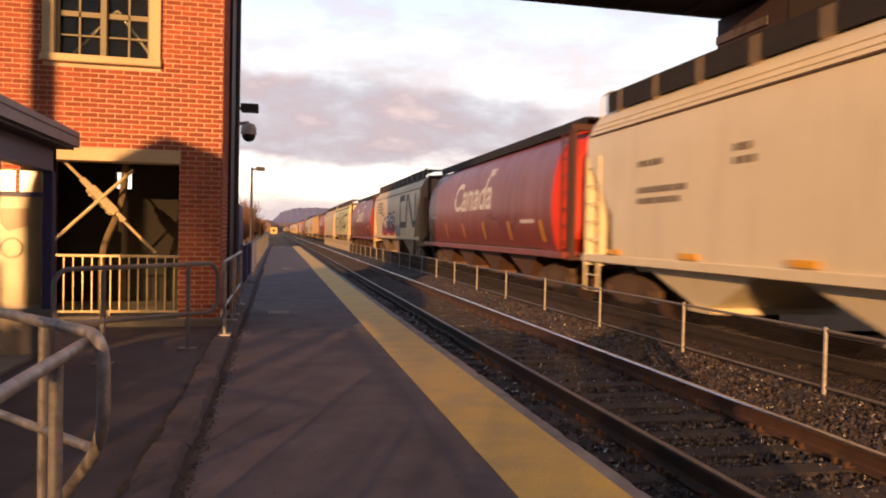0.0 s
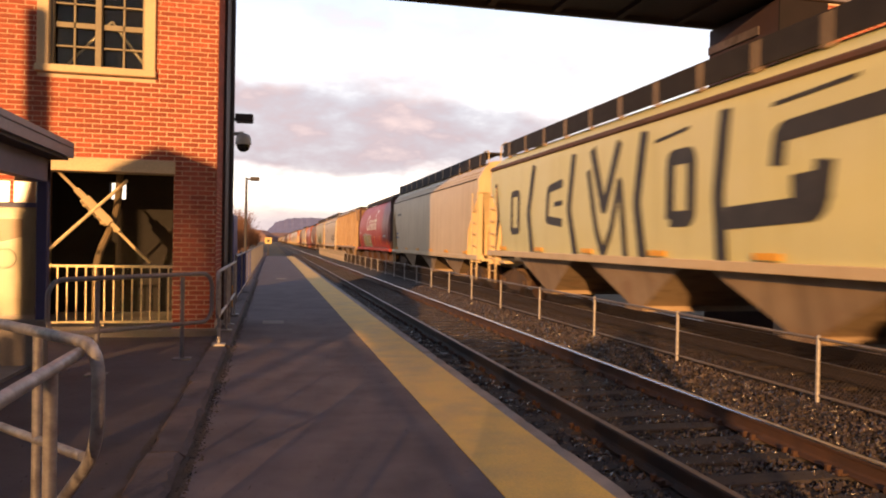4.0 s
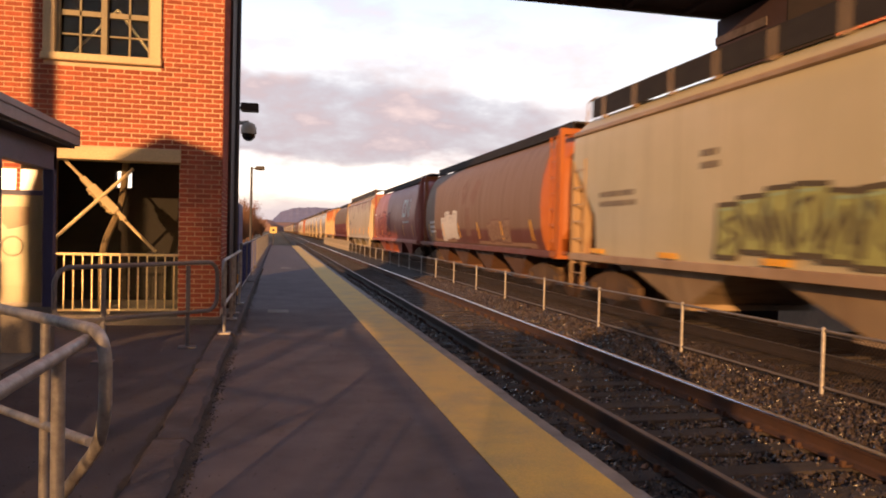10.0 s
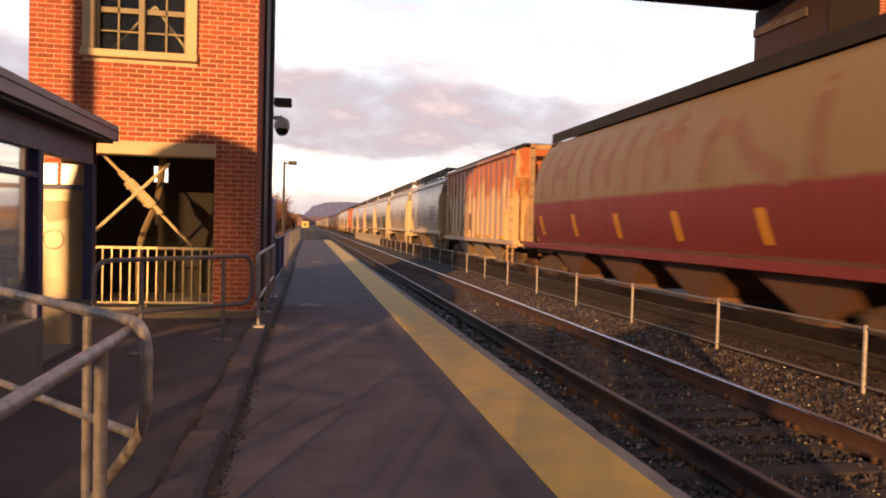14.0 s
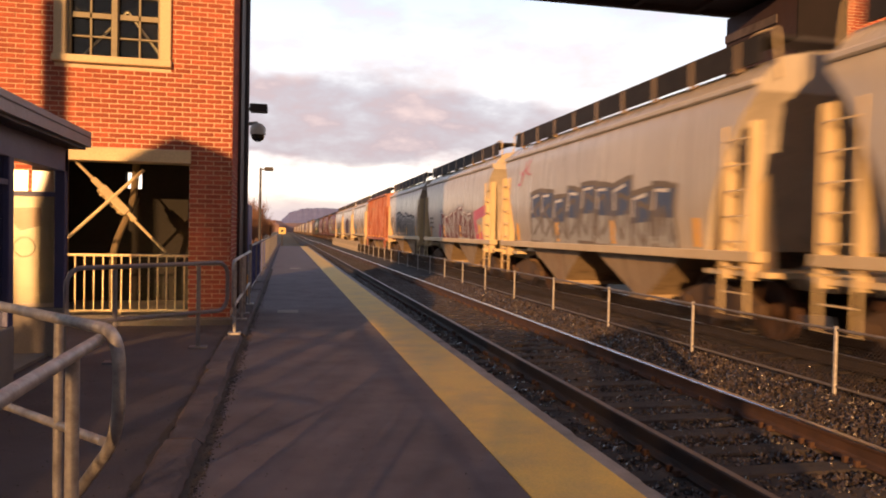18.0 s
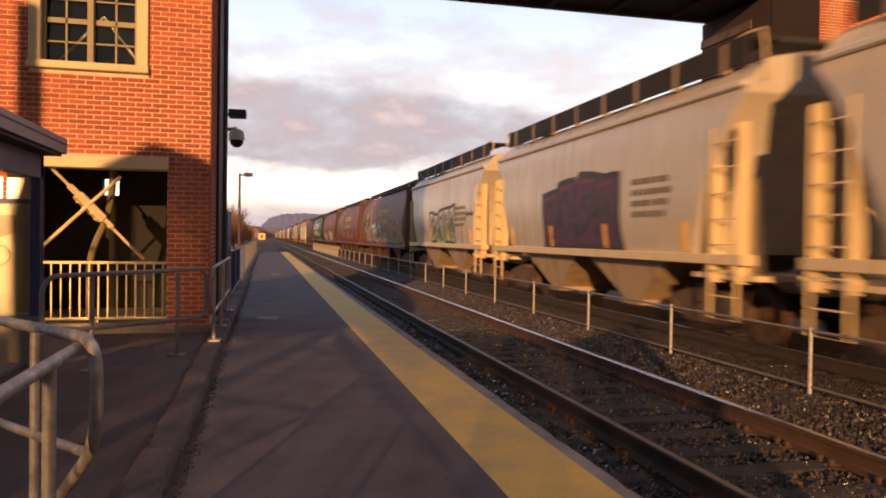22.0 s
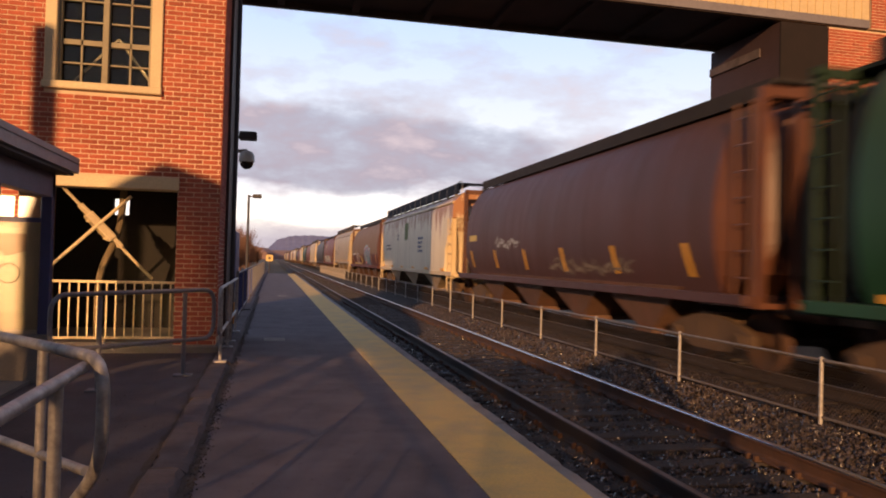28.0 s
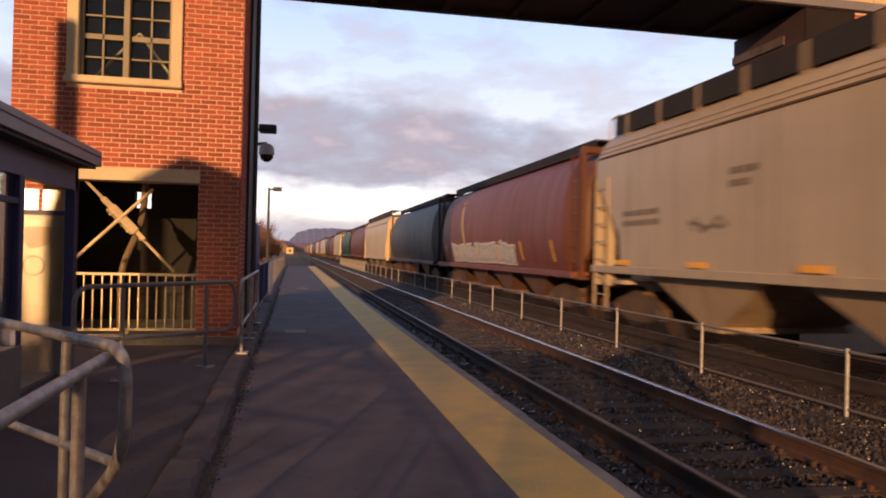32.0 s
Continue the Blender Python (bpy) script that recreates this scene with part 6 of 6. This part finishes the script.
CANADA = [("word", "Canada", 1.48, -0.3, 2.42, K_WHITE, 0.022, 1.16), ("block", 1.5, 1.6, 3.3, 3.74, K_WHITE), ("block", 1.66, 1.96, 3.48, 3.72, K_WHITE), ("block", 2.02, 2.14, 3.48, 3.72, K_WHITE), ("bars", -7.0, 2.2, 0.8, 1, K_WHITE), ("bars", 5.2, 1.9, 1.0, 1, K_WHITE)]
TEXT = [("bars", -7.2, 3.0, 0.9, 1, K_GREYTXT), ("bars", -7.2, 2.4, 1.5, 2, K_GREYTXT), ("bars", -3.4, 2.9, 0.5, 2, K_GREYTXT)]
STEXT = [("bars", -5.0, 2.6, 0.8, 3, K_GREYTXT), ("bars", 2.6, 2.6, 1.2, 4, K_GREYTXT)]
SASK = [("block", -7.2, -3.5, 1.4, 4.0, K_OLIVE), ("sheaf", -5.3, 1.8, 2.0, K_GOLD), ("sweep", [(-4.2, 3.9), (-3.6, 2.8), (-2.6, 1.6)], 0.3, K_GOLD), ("word", "Saskatchewan", 0.68, 1.15, 2.9, K_GOLD, 0.012, 1.02), ("word", "Grain Car Corporation", 0.5, 1.15, 2.36, K_GOLD, 0.01, 0.86)]

# length, kind, paint, end paint, label, marks, reflectors
CARS = [
    ("H", 18.2, P_BEIGE, P_BEIGE, "beige covered hopper car with dark stencil rows", [("bars", -6.0, 2.9, 0.9, 1, K_GREYTXT), ("bars", -6.0, 2.4, 1.5, 2, K_GREYTXT), ("bars", -3.0, 2.9, 0.4, 2, K_GREYTXT)], "low"),
    ("C", 18.2, P_MAROON, P_BRIGHT, "maroon cylindrical hopper car with bright red ends and white lettering", CANADA + [("scrawl", 1.5, 1.6, 3.5, 0.7, K_MAROON)], "tall"),
    ("H", 18.4, P_CREAM, P_CREAM, "cream hopper car with a black band mark and red graffiti", [("band", 2.7, 2.0, 4.6, 1.45, K_BLACK, 0.33), ("tag", -4.4, 1.25, 5.2, 1.4, (K_RED, K_MAROON, K_WHITE, K_WHITE)), ("strokes", [[(-4.2, 1.35), (-3.9, 2.2)], [(-2.9, 1.3), (-2.6, 2.3)], [(-1.8, 1.3), (-1.5, 2.3)], [(-0.5, 1.3), (-0.2, 2.2)]], 0.42, K_RED), ("tag", 1.0, 1.25, 1.8, 0.7, (K_SILVER, K_PURPLE, K_WHITE)), ("bars", -6.6, 3.4, 2.2, 4, K_GREYTXT)], "raised"),
    ("C", 17.7, P_MAROON, P_BRIGHT, "maroon cylindrical hopper car with red ends and white lettering", CANADA + [("tag", -7.2, 1.3, 3.0, 0.9, (K_MAROON, K_SILVER)), ("scrawl", 1.0, 1.5, 2.5, 0.7, K_GREYTXT)], "tall"),
    ("F", 19.3, P_YELLOWED, P_CREAM, "yellowed hopper car covered in huge black outlined graffiti letters", "DEMOS", "raised"),
    ("H", 18.9, P_CREAM, P_CREAM, "plain cream covered hopper car", TEXT[:1] + [("bars", -7.6, 2.0, 0.6, 2, K_DKBLUE)], "low"),
    # maroon instead of red ends: shade on the rear end is in the paint
    ("C", 17.5, P_RED, P_MAROON, "bright red cylindrical hopper car with white lettering", CANADA + [("tag", -4.6, 1.25, 4.2, 0.9, (K_GREEN, K_SILVER, K_MAROON))], "tall"),
    ("R", 19.8, P_BROWN_PANEL, P_TAN, "weathered tan ribbed hopper car with rust", [], "low"),
    ("H", 19.0, P_GREY, P_GREY, "grey-beige hopper car with pale blue and black graffiti", TEXT + [("scrawl", -4.3, 1.5, 0.7, 1.2, K_BLUE), ("scrawl", -4.2, 1.4, 0.6, 1.1, K_BLUE), ("scrawl", 2.5, 1.5, 4.4, 0.9, K_BLACK)], "low"),
    ("F", 18.8, P_OLIVE_TAN, P_TAN, "olive-tan hopper car with yellow-green graffiti", [("tag", -2.9, 1.3, 4.0, 0.95, (K_PEAR, K_OLIVE, K_LIME, K_PEAR)), ("tag", 1.3, 1.2, 2.2, 1.5, (K_GREEN, K_OLIVE, K_LIME, K_PEAR)), ("strokes", [[(0.4, 3.38 - 0.09 * k), (1.0, 3.4 - 0.09 * k)] for k in range(9)], 0.045, K_WHITE), ("bars", 0.4, 2.42, 0.5, 2, K_WHITE)] + TEXT[1:], "low"),
    ("C", 18.0, P_BROWN, P_ORANGE, "rusty brown cylindrical hopper car with orange ends and white graffiti", [("block", -6.9, -5.6, 1.35, 2.1, K_TAWNY), ("tag", -4.3, 1.35, 2.7, 1.0, (K_WHITE, K_WHITE, K_SILVER)), ("strokes", [[(-0.5, 2.75), (-0.95, 3.45)], [(0.5, 2.7), (1.1, 3.5)], [(0.0, 1.5), (0.0, 2.5)]], 0.62, K_UMBER), ("tag", 2.6, 1.35, 2.2, 0.7, (K_TAWNY, K_UMBER, K_TAWNY)), ("strokes", [[(-7.0, 1.28), (-2.0, 1.28)], [(1.2, 1.28), (7.0, 1.28)]], 0.14, K_TAWNY), ("bars", -6.6, 2.0, 0.9, 3, K_WHITE)], "tall"),
    ("C", 18.2, P_CORAL, P_CORAL, "faded red cylindrical hopper car with white mark and graffiti", [("band", 4.0, 2.5, 2.0, 0.75, K_WHITE, 0.2), ("bars", 4.1, 2.08, 1.6, 1, K_WHITE), ("tag", -5.8, 1.35, 5.2, 1.35, (K_CORAL, K_MAROON, K_ROSE)), ("bars", -7.9, 2.7, 0.9, 1, K_WHITE)], "tall"),
    ("F", 19.3, P_RUSTCREAM, P_RUSTCREAM, "cream hopper car with large rust patches", TEXT[1:], "mid"),
    ("C", 17.8, P_TWO, P_TAN, "cylindrical hopper car, cream above and maroon below", [("strokes", [[(-6.6 + 0.95 * k, 2.4 + 0.08 * (k % 3)), (-6.75 + 0.95 * k, 3.1), (-6.5 + 0.95 * k, 3.85)] for k in range(9)], 0.26, K_UMBER), ("strokes", [[(2.2, 2.45), (2.3, 3.2), (2.9, 3.55), (3.7, 2.75), (4.6, 2.4)], [(5.2, 2.35), (5.1, 3.8)], [(-5.6, 3.1), (-4.8, 3.15)], [(-2.7, 3.1), (-1.9, 3.0)], [(0.3, 3.4), (1.4, 3.4)]], 0.34, K_UMBER)], "tall"),
    ("R", 13.7, P_RUSTRIB, P_RUSTRIB, "short ribbed hopper car, cream paint turned orange with rust", [("strokes", [[(-2.6 + 0.75 * k, 2.5 + 0.07 * k), (-2.5 + 0.75 * k, 2.8 + 0.07 * k)] for k in range(5)], 0.16, K_UMBER), ("strokes", [[(-1.9, 1.5), (-1.85, 2.1)], [(-0.7, 1.5), (-0.65, 2.2)]], 0.3, K_UMBER)], "low"),
    # short grey cars: cream end paint puts direct sunlight into the grey ends
    ("S", 13.2, P_GREY2, P_CREAM, "short pale grey two-bay hopper car with cream end plates", STEXT, "mid"),
    ("S", 13.2, P_GREY2, P_CREAM, "short pale grey two-bay hopper car with cream end plates", STEXT, "mid"),
    ("S", 13.1, P_GREY2, P_CREAM, "short grey hopper car with colourful silver graffiti", [("tag", -4.3, 1.3, 4.0, 1.1, (K_SILVER, K_BLACK, K_PINK)), ("tag", 1.5, 1.3, 2.8, 1.2, (K_GREEN, K_BLACK))], "mid"),
    ("S", 14.1, P_GREY2, P_CREAM, "short grey hopper car with blue and white graffiti", [("tag", -3.6, 1.3, 7.8, 1.4, (K_SILVER, K_GREYTXT, K_WHITE, K_DKBLUE)), ("scrawl", -4.8, 2.9, 1.0, 0.9, K_PINK)], "mid"),
    ("S", 13.2, P_GREY2, P_CREAM, "short grey hopper car with maroon and pink graffiti", [("tag", -2.1, 1.3, 5.6, 1.3, (K_MAROON, K_SILVER, K_WHITE, K_MAROON)), ("strokes", [[(3.7, 2.2), (5.3, 2.4)], [(3.8, 1.35), (4.8, 1.5)], [(4.0, 1.6), (3.8, 2.2)], [(-2.6, 1.4), (-2.2, 1.9)]], 0.36, K_PINK), ("bars", -4.6, 2.2, 0.8, 3, K_GREYTXT)], "mid"),
    ("S", 13.1, P_GREY2, P_CREAM, "short grey hopper car with silver and black graffiti", [("tag", -2.2, 1.3, 6.4, 1.35, (K_STEEL, K_BLACK, K_WHITE)), ("bars", -4.4, 2.4, 0.7, 3, K_GREYTXT)], "mid"),
    ("R", 13.1, P_OXIDE, P_OXIDE, "short red-oxide ribbed hopper car, heavily rusted", [("bars", -2.6, 3.3, 2.6, 1, K_TAWNY), ("bars", -4.6, 2.3, 1.6, 2, K_TAWNY)], "low"),
    ("S", 13.6, P_GREY2, P_CREAM, "short grey hopper car with pale blue graffiti", [("tag", -3.8, 1.25, 1.8, 1.0, (K_BLUE, K_DKBLUE))] + STEXT[1:], "mid"),
    ("S", 13.1, P_GREY2, P_CREAM, "short grey hopper car with dark purple graffiti", [("tag", -1.9, 1.4, 3.9, 1.5, (K_PURPLE, K_BLACK, K_MAROON))] + STEXT[1:], "mid"),
    ("S", 13.3, P_GREY2, P_CREAM, "short grey hopper car with silver-green graffiti", [("tag", -1.6, 1.3, 4.0, 1.35, (K_LIME, K_BLACK, K_WHITE, K_SILVER)), ("scrawl", -3.4, 1.6, 1.2, 0.5, K_GREYTXT), ("scrawl", 4.0, 2.3, 0.9, 0.3, K_BLACK)] + STEXT[1:], "mid"),
    ("C", 18.7, P_SASK, P_UMBER_END, "brown cylindrical grain car with gold lettering and pale graffiti", SASK + [("tag", -6.2, 1.3, 2.6, 1.0, (K_SILVER, K_UMBER, K_WHITE)), ("tag", -3.0, 1.25, 3.9, 1.25, (K_SILVER, K_OLIVE, K_WHITE, K_WHITE)), ("tag", 1.4, 1.2, 6.2, 1.15, (K_LIME, K_TAWNY, K_LIME, K_CORAL)), ("strokes", [[(1.6, 1.5), (3.4, 1.55)], [(3.8, 1.6), (7.2, 1.5)]], 0.3, K_EMERALD)], "tall"),
    ("C", 18.6, P_SASK, P_UMBER_END, "brown cylindrical grain car with gold lettering and a wheat sheaf", SASK + [("scrawl", 0.2, 1.35, 3.4, 0.7, K_SILVER)], "tall"),
    ("C", 18.0, P_SASK, P_DKBROWN, "maroon cylindrical hopper car with white graffiti", [("tag", -5.2, 1.3, 3.0, 0.7, (K_SILVER, K_WHITE)), ("tag", 0.4, 1.3, 4.2, 0.8, (K_SILVER, K_WHITE)), ("bars", 0.6, 3.0, 2.0, 1, K_GOLD)], "tall"),
    ("C", 19.9, P_GREEN, P_GREEN_END, "dark green cylindrical grain car with white lettering and a yellow sweep", [("word", "Saskatchewan", 1.6, -1.5, 2.62, K_WHITE, 0.03, 1.14), ("swoosh", -5.3, 6.0, 1.75, 0.6, K_GOLD)], "low"),
    ("C", 18.0, P_DKBROWN, P_UMBER_END, "dark brown cylindrical hopper car with faint white scrawls", [("scrawl", -4.0, 2.0, 2.2, 0.4, K_SILVER), ("scrawl", 0.4, 1.35, 4.4, 0.4, K_GREYTXT), ("block", -7.1, -6.2, 2.3, 2.5, K_GOLD)], "tall"),
    ("F", 20.3, P_RUSTWHITE, P_CREAM, "off-white hopper car with rust runs and a round green emblem", [("tag", -1.0, 2.7, 0.9, 0.9, (K_GREEN, K_GREEN)), ("bars", 2.6, 2.6, 0.9, 4, K_DKBLUE)] + TEXT[1:], "low"),
    ("C", 18.4, P_WEATHERED, P_UMBER_END, "weathered tan and maroon cylindrical hopper car with graffiti and orange ends", [("tag", -4.6, 1.3, 1.9, 0.8, (K_MAROON, K_SILVER, K_GOLD)), ("tag", 0.8, 1.2, 3.2, 1.5, (K_DKBLUE, K_BLUE, K_PINK, K_DKBLUE)), ("strokes", [[(-6.6, 1.3), (-1.6, 1.3)]], 0.14, K_GOLD), ("strokes", [[(1.0, 1.4), (1.7, 1.5)], [(3.4, 2.4), (4.0, 2.2)]], 0.26, K_PINK), ("scrawl", -2.4, 1.4, 2.2, 0.6, K_GOLD), ("bars", -7.0, 2.0, 1.8, 1, K_WHITE)], "tall"),
    ("H", 18.7, P_DULL, P_DULL, "plain tan covered hopper car", TEXT[1:] + [("scrawl", -4.6, 1.9, 1.2, 0.4, K_GREYTXT)], "raised"),
    ("C", 18.1, P_SASK, P_UMBER_END, "red-brown cylindrical hopper car with pale graffiti", [("sweep", [(-4.2, 3.7), (-3.8, 2.8), (-3.0, 1.6)], 0.25, K_GOLD), ("tag", -5.6, 1.25, 9.0, 0.7, (K_SILVER, K_WHITE, K_LIME))], "tall"),
]
FAR = [("C", 18.2, P_NAVY, P_NAVY, "dark grey cylindrical hopper car"), ("C", 18.2, P_SASK, P_UMBER_END, "brown cylindrical hopper car"), ("H", 18.8, P_CREAM, P_CREAM, "cream covered hopper car"), ("C", 18.2, P_GREEN, P_GREEN_END, "green cylindrical hopper car"), ("S", 13.2, P_GREY2, P_CREAM, "short grey hopper car")]
TRAIN_V, TRAIN_A = 16.63, 0.011


def build_demos(car):
    """Huge letters over the whole side: the yellowed ground is their fill, black strokes part and pierce them."""
    letters = [
        ("D", [([(-8.3, 1.3), (-8.02, 2.4), (-8.3, 3.4)], 0.2), ([(-6.75, 1.95), (-6.75, 3.0), (-6.15, 3.0), (-6.15, 1.95), (-6.75, 1.95)], 0.18), ([(-5.0, 1.3), (-5.35, 2.4), (-4.95, 3.65)], 0.28)]),
        ("E", [([(-3.0, 3.05), (-3.9, 2.95), (-4.0, 2.2), (-3.0, 2.1)], 0.2), ([(-3.5, 2.56), (-3.0, 2.58)], 0.12), ([(-2.15, 1.3), (-2.6, 2.4), (-2.35, 3.65)], 0.26)]),
        ("M", [([(-1.35, 3.65), (-0.75, 2.3), (-0.1, 3.65)], 0.26), ([(-1.55, 3.2), (-1.1, 1.9), (-0.75, 1.4), (-0.4, 1.9), (-0.05, 2.9), (0.25, 1.3)], 0.2), ([(0.95, 1.25), (0.65, 2.4), (0.9, 3.7)], 0.3)]),
        ("O", [([(1.85, 2.05), (1.85, 3.1), (2.5, 3.1), (2.5, 2.05), (1.85, 2.05)], 0.27), ([(1.3, 3.45), (2.4, 3.55)], 0.06), ([(3.4, 1.25), (3.25, 2.4), (3.4, 3.68)], 0.3)]),
        ("S", [([(7.3, 3.3), (4.65, 3.15), (4.6, 2.7)], 0.28), ([(3.45, 2.02), (5.4, 2.1), (5.5, 2.7)], 0.34), ([(4.9, 2.35), (5.6, 2.4)], 0.4), ([(7.2, 1.3), (7.6, 2.2), (7.1, 2.75)], 0.26), ([(4.5, 3.55), (6.0, 3.64)], 0.06)]),
    ]
    for name, strokes in letters:
        s = Shape()
        for pts, w in strokes:
            ribbon(s, rounded2(pts, 0.12) if len(pts) > 2 else pts, w, side_f, 0.010)
        part("graffiti_letter", s, K_BLACK, car, "huge black-outlined graffiti letter")


TRAIN = []


def build_train():
    front = -2.2
    for i, (kind, L, paint, ends, label, marks, refl) in enumerate(CARS):
        car = build_car(kind, L, front + L / 2, label, paint, ends, marks if marks != "DEMOS" else (), refl)
        if marks == "DEMOS":
            build_demos(car)
        TRAIN.append((car, front + L / 2))
        front += L
    order = [0, 2, 1, 3, 2, 1, 0, 4, 4, 1, 2, 0, 1, 1, 2, 4, 0, 1, 2, 3]
    for k in order:
        kind, L, paint, ends, label = FAR[k]
        TRAIN.append((build_car(kind, L, front + L / 2, label, paint, ends, detail=False), front + L / 2))
        front += L


def motions():
    for car, y in TRAIN:
        rows = [(t, pose(TRACK_B, y - TRAIN_V * t - TRAIN_A / 2 * t * t, RAIL_Z)) for t in (0, 4, 8, 12, 16, 20, 24, 28, 32)]
        walk(car, rows)


build_train()
motions()
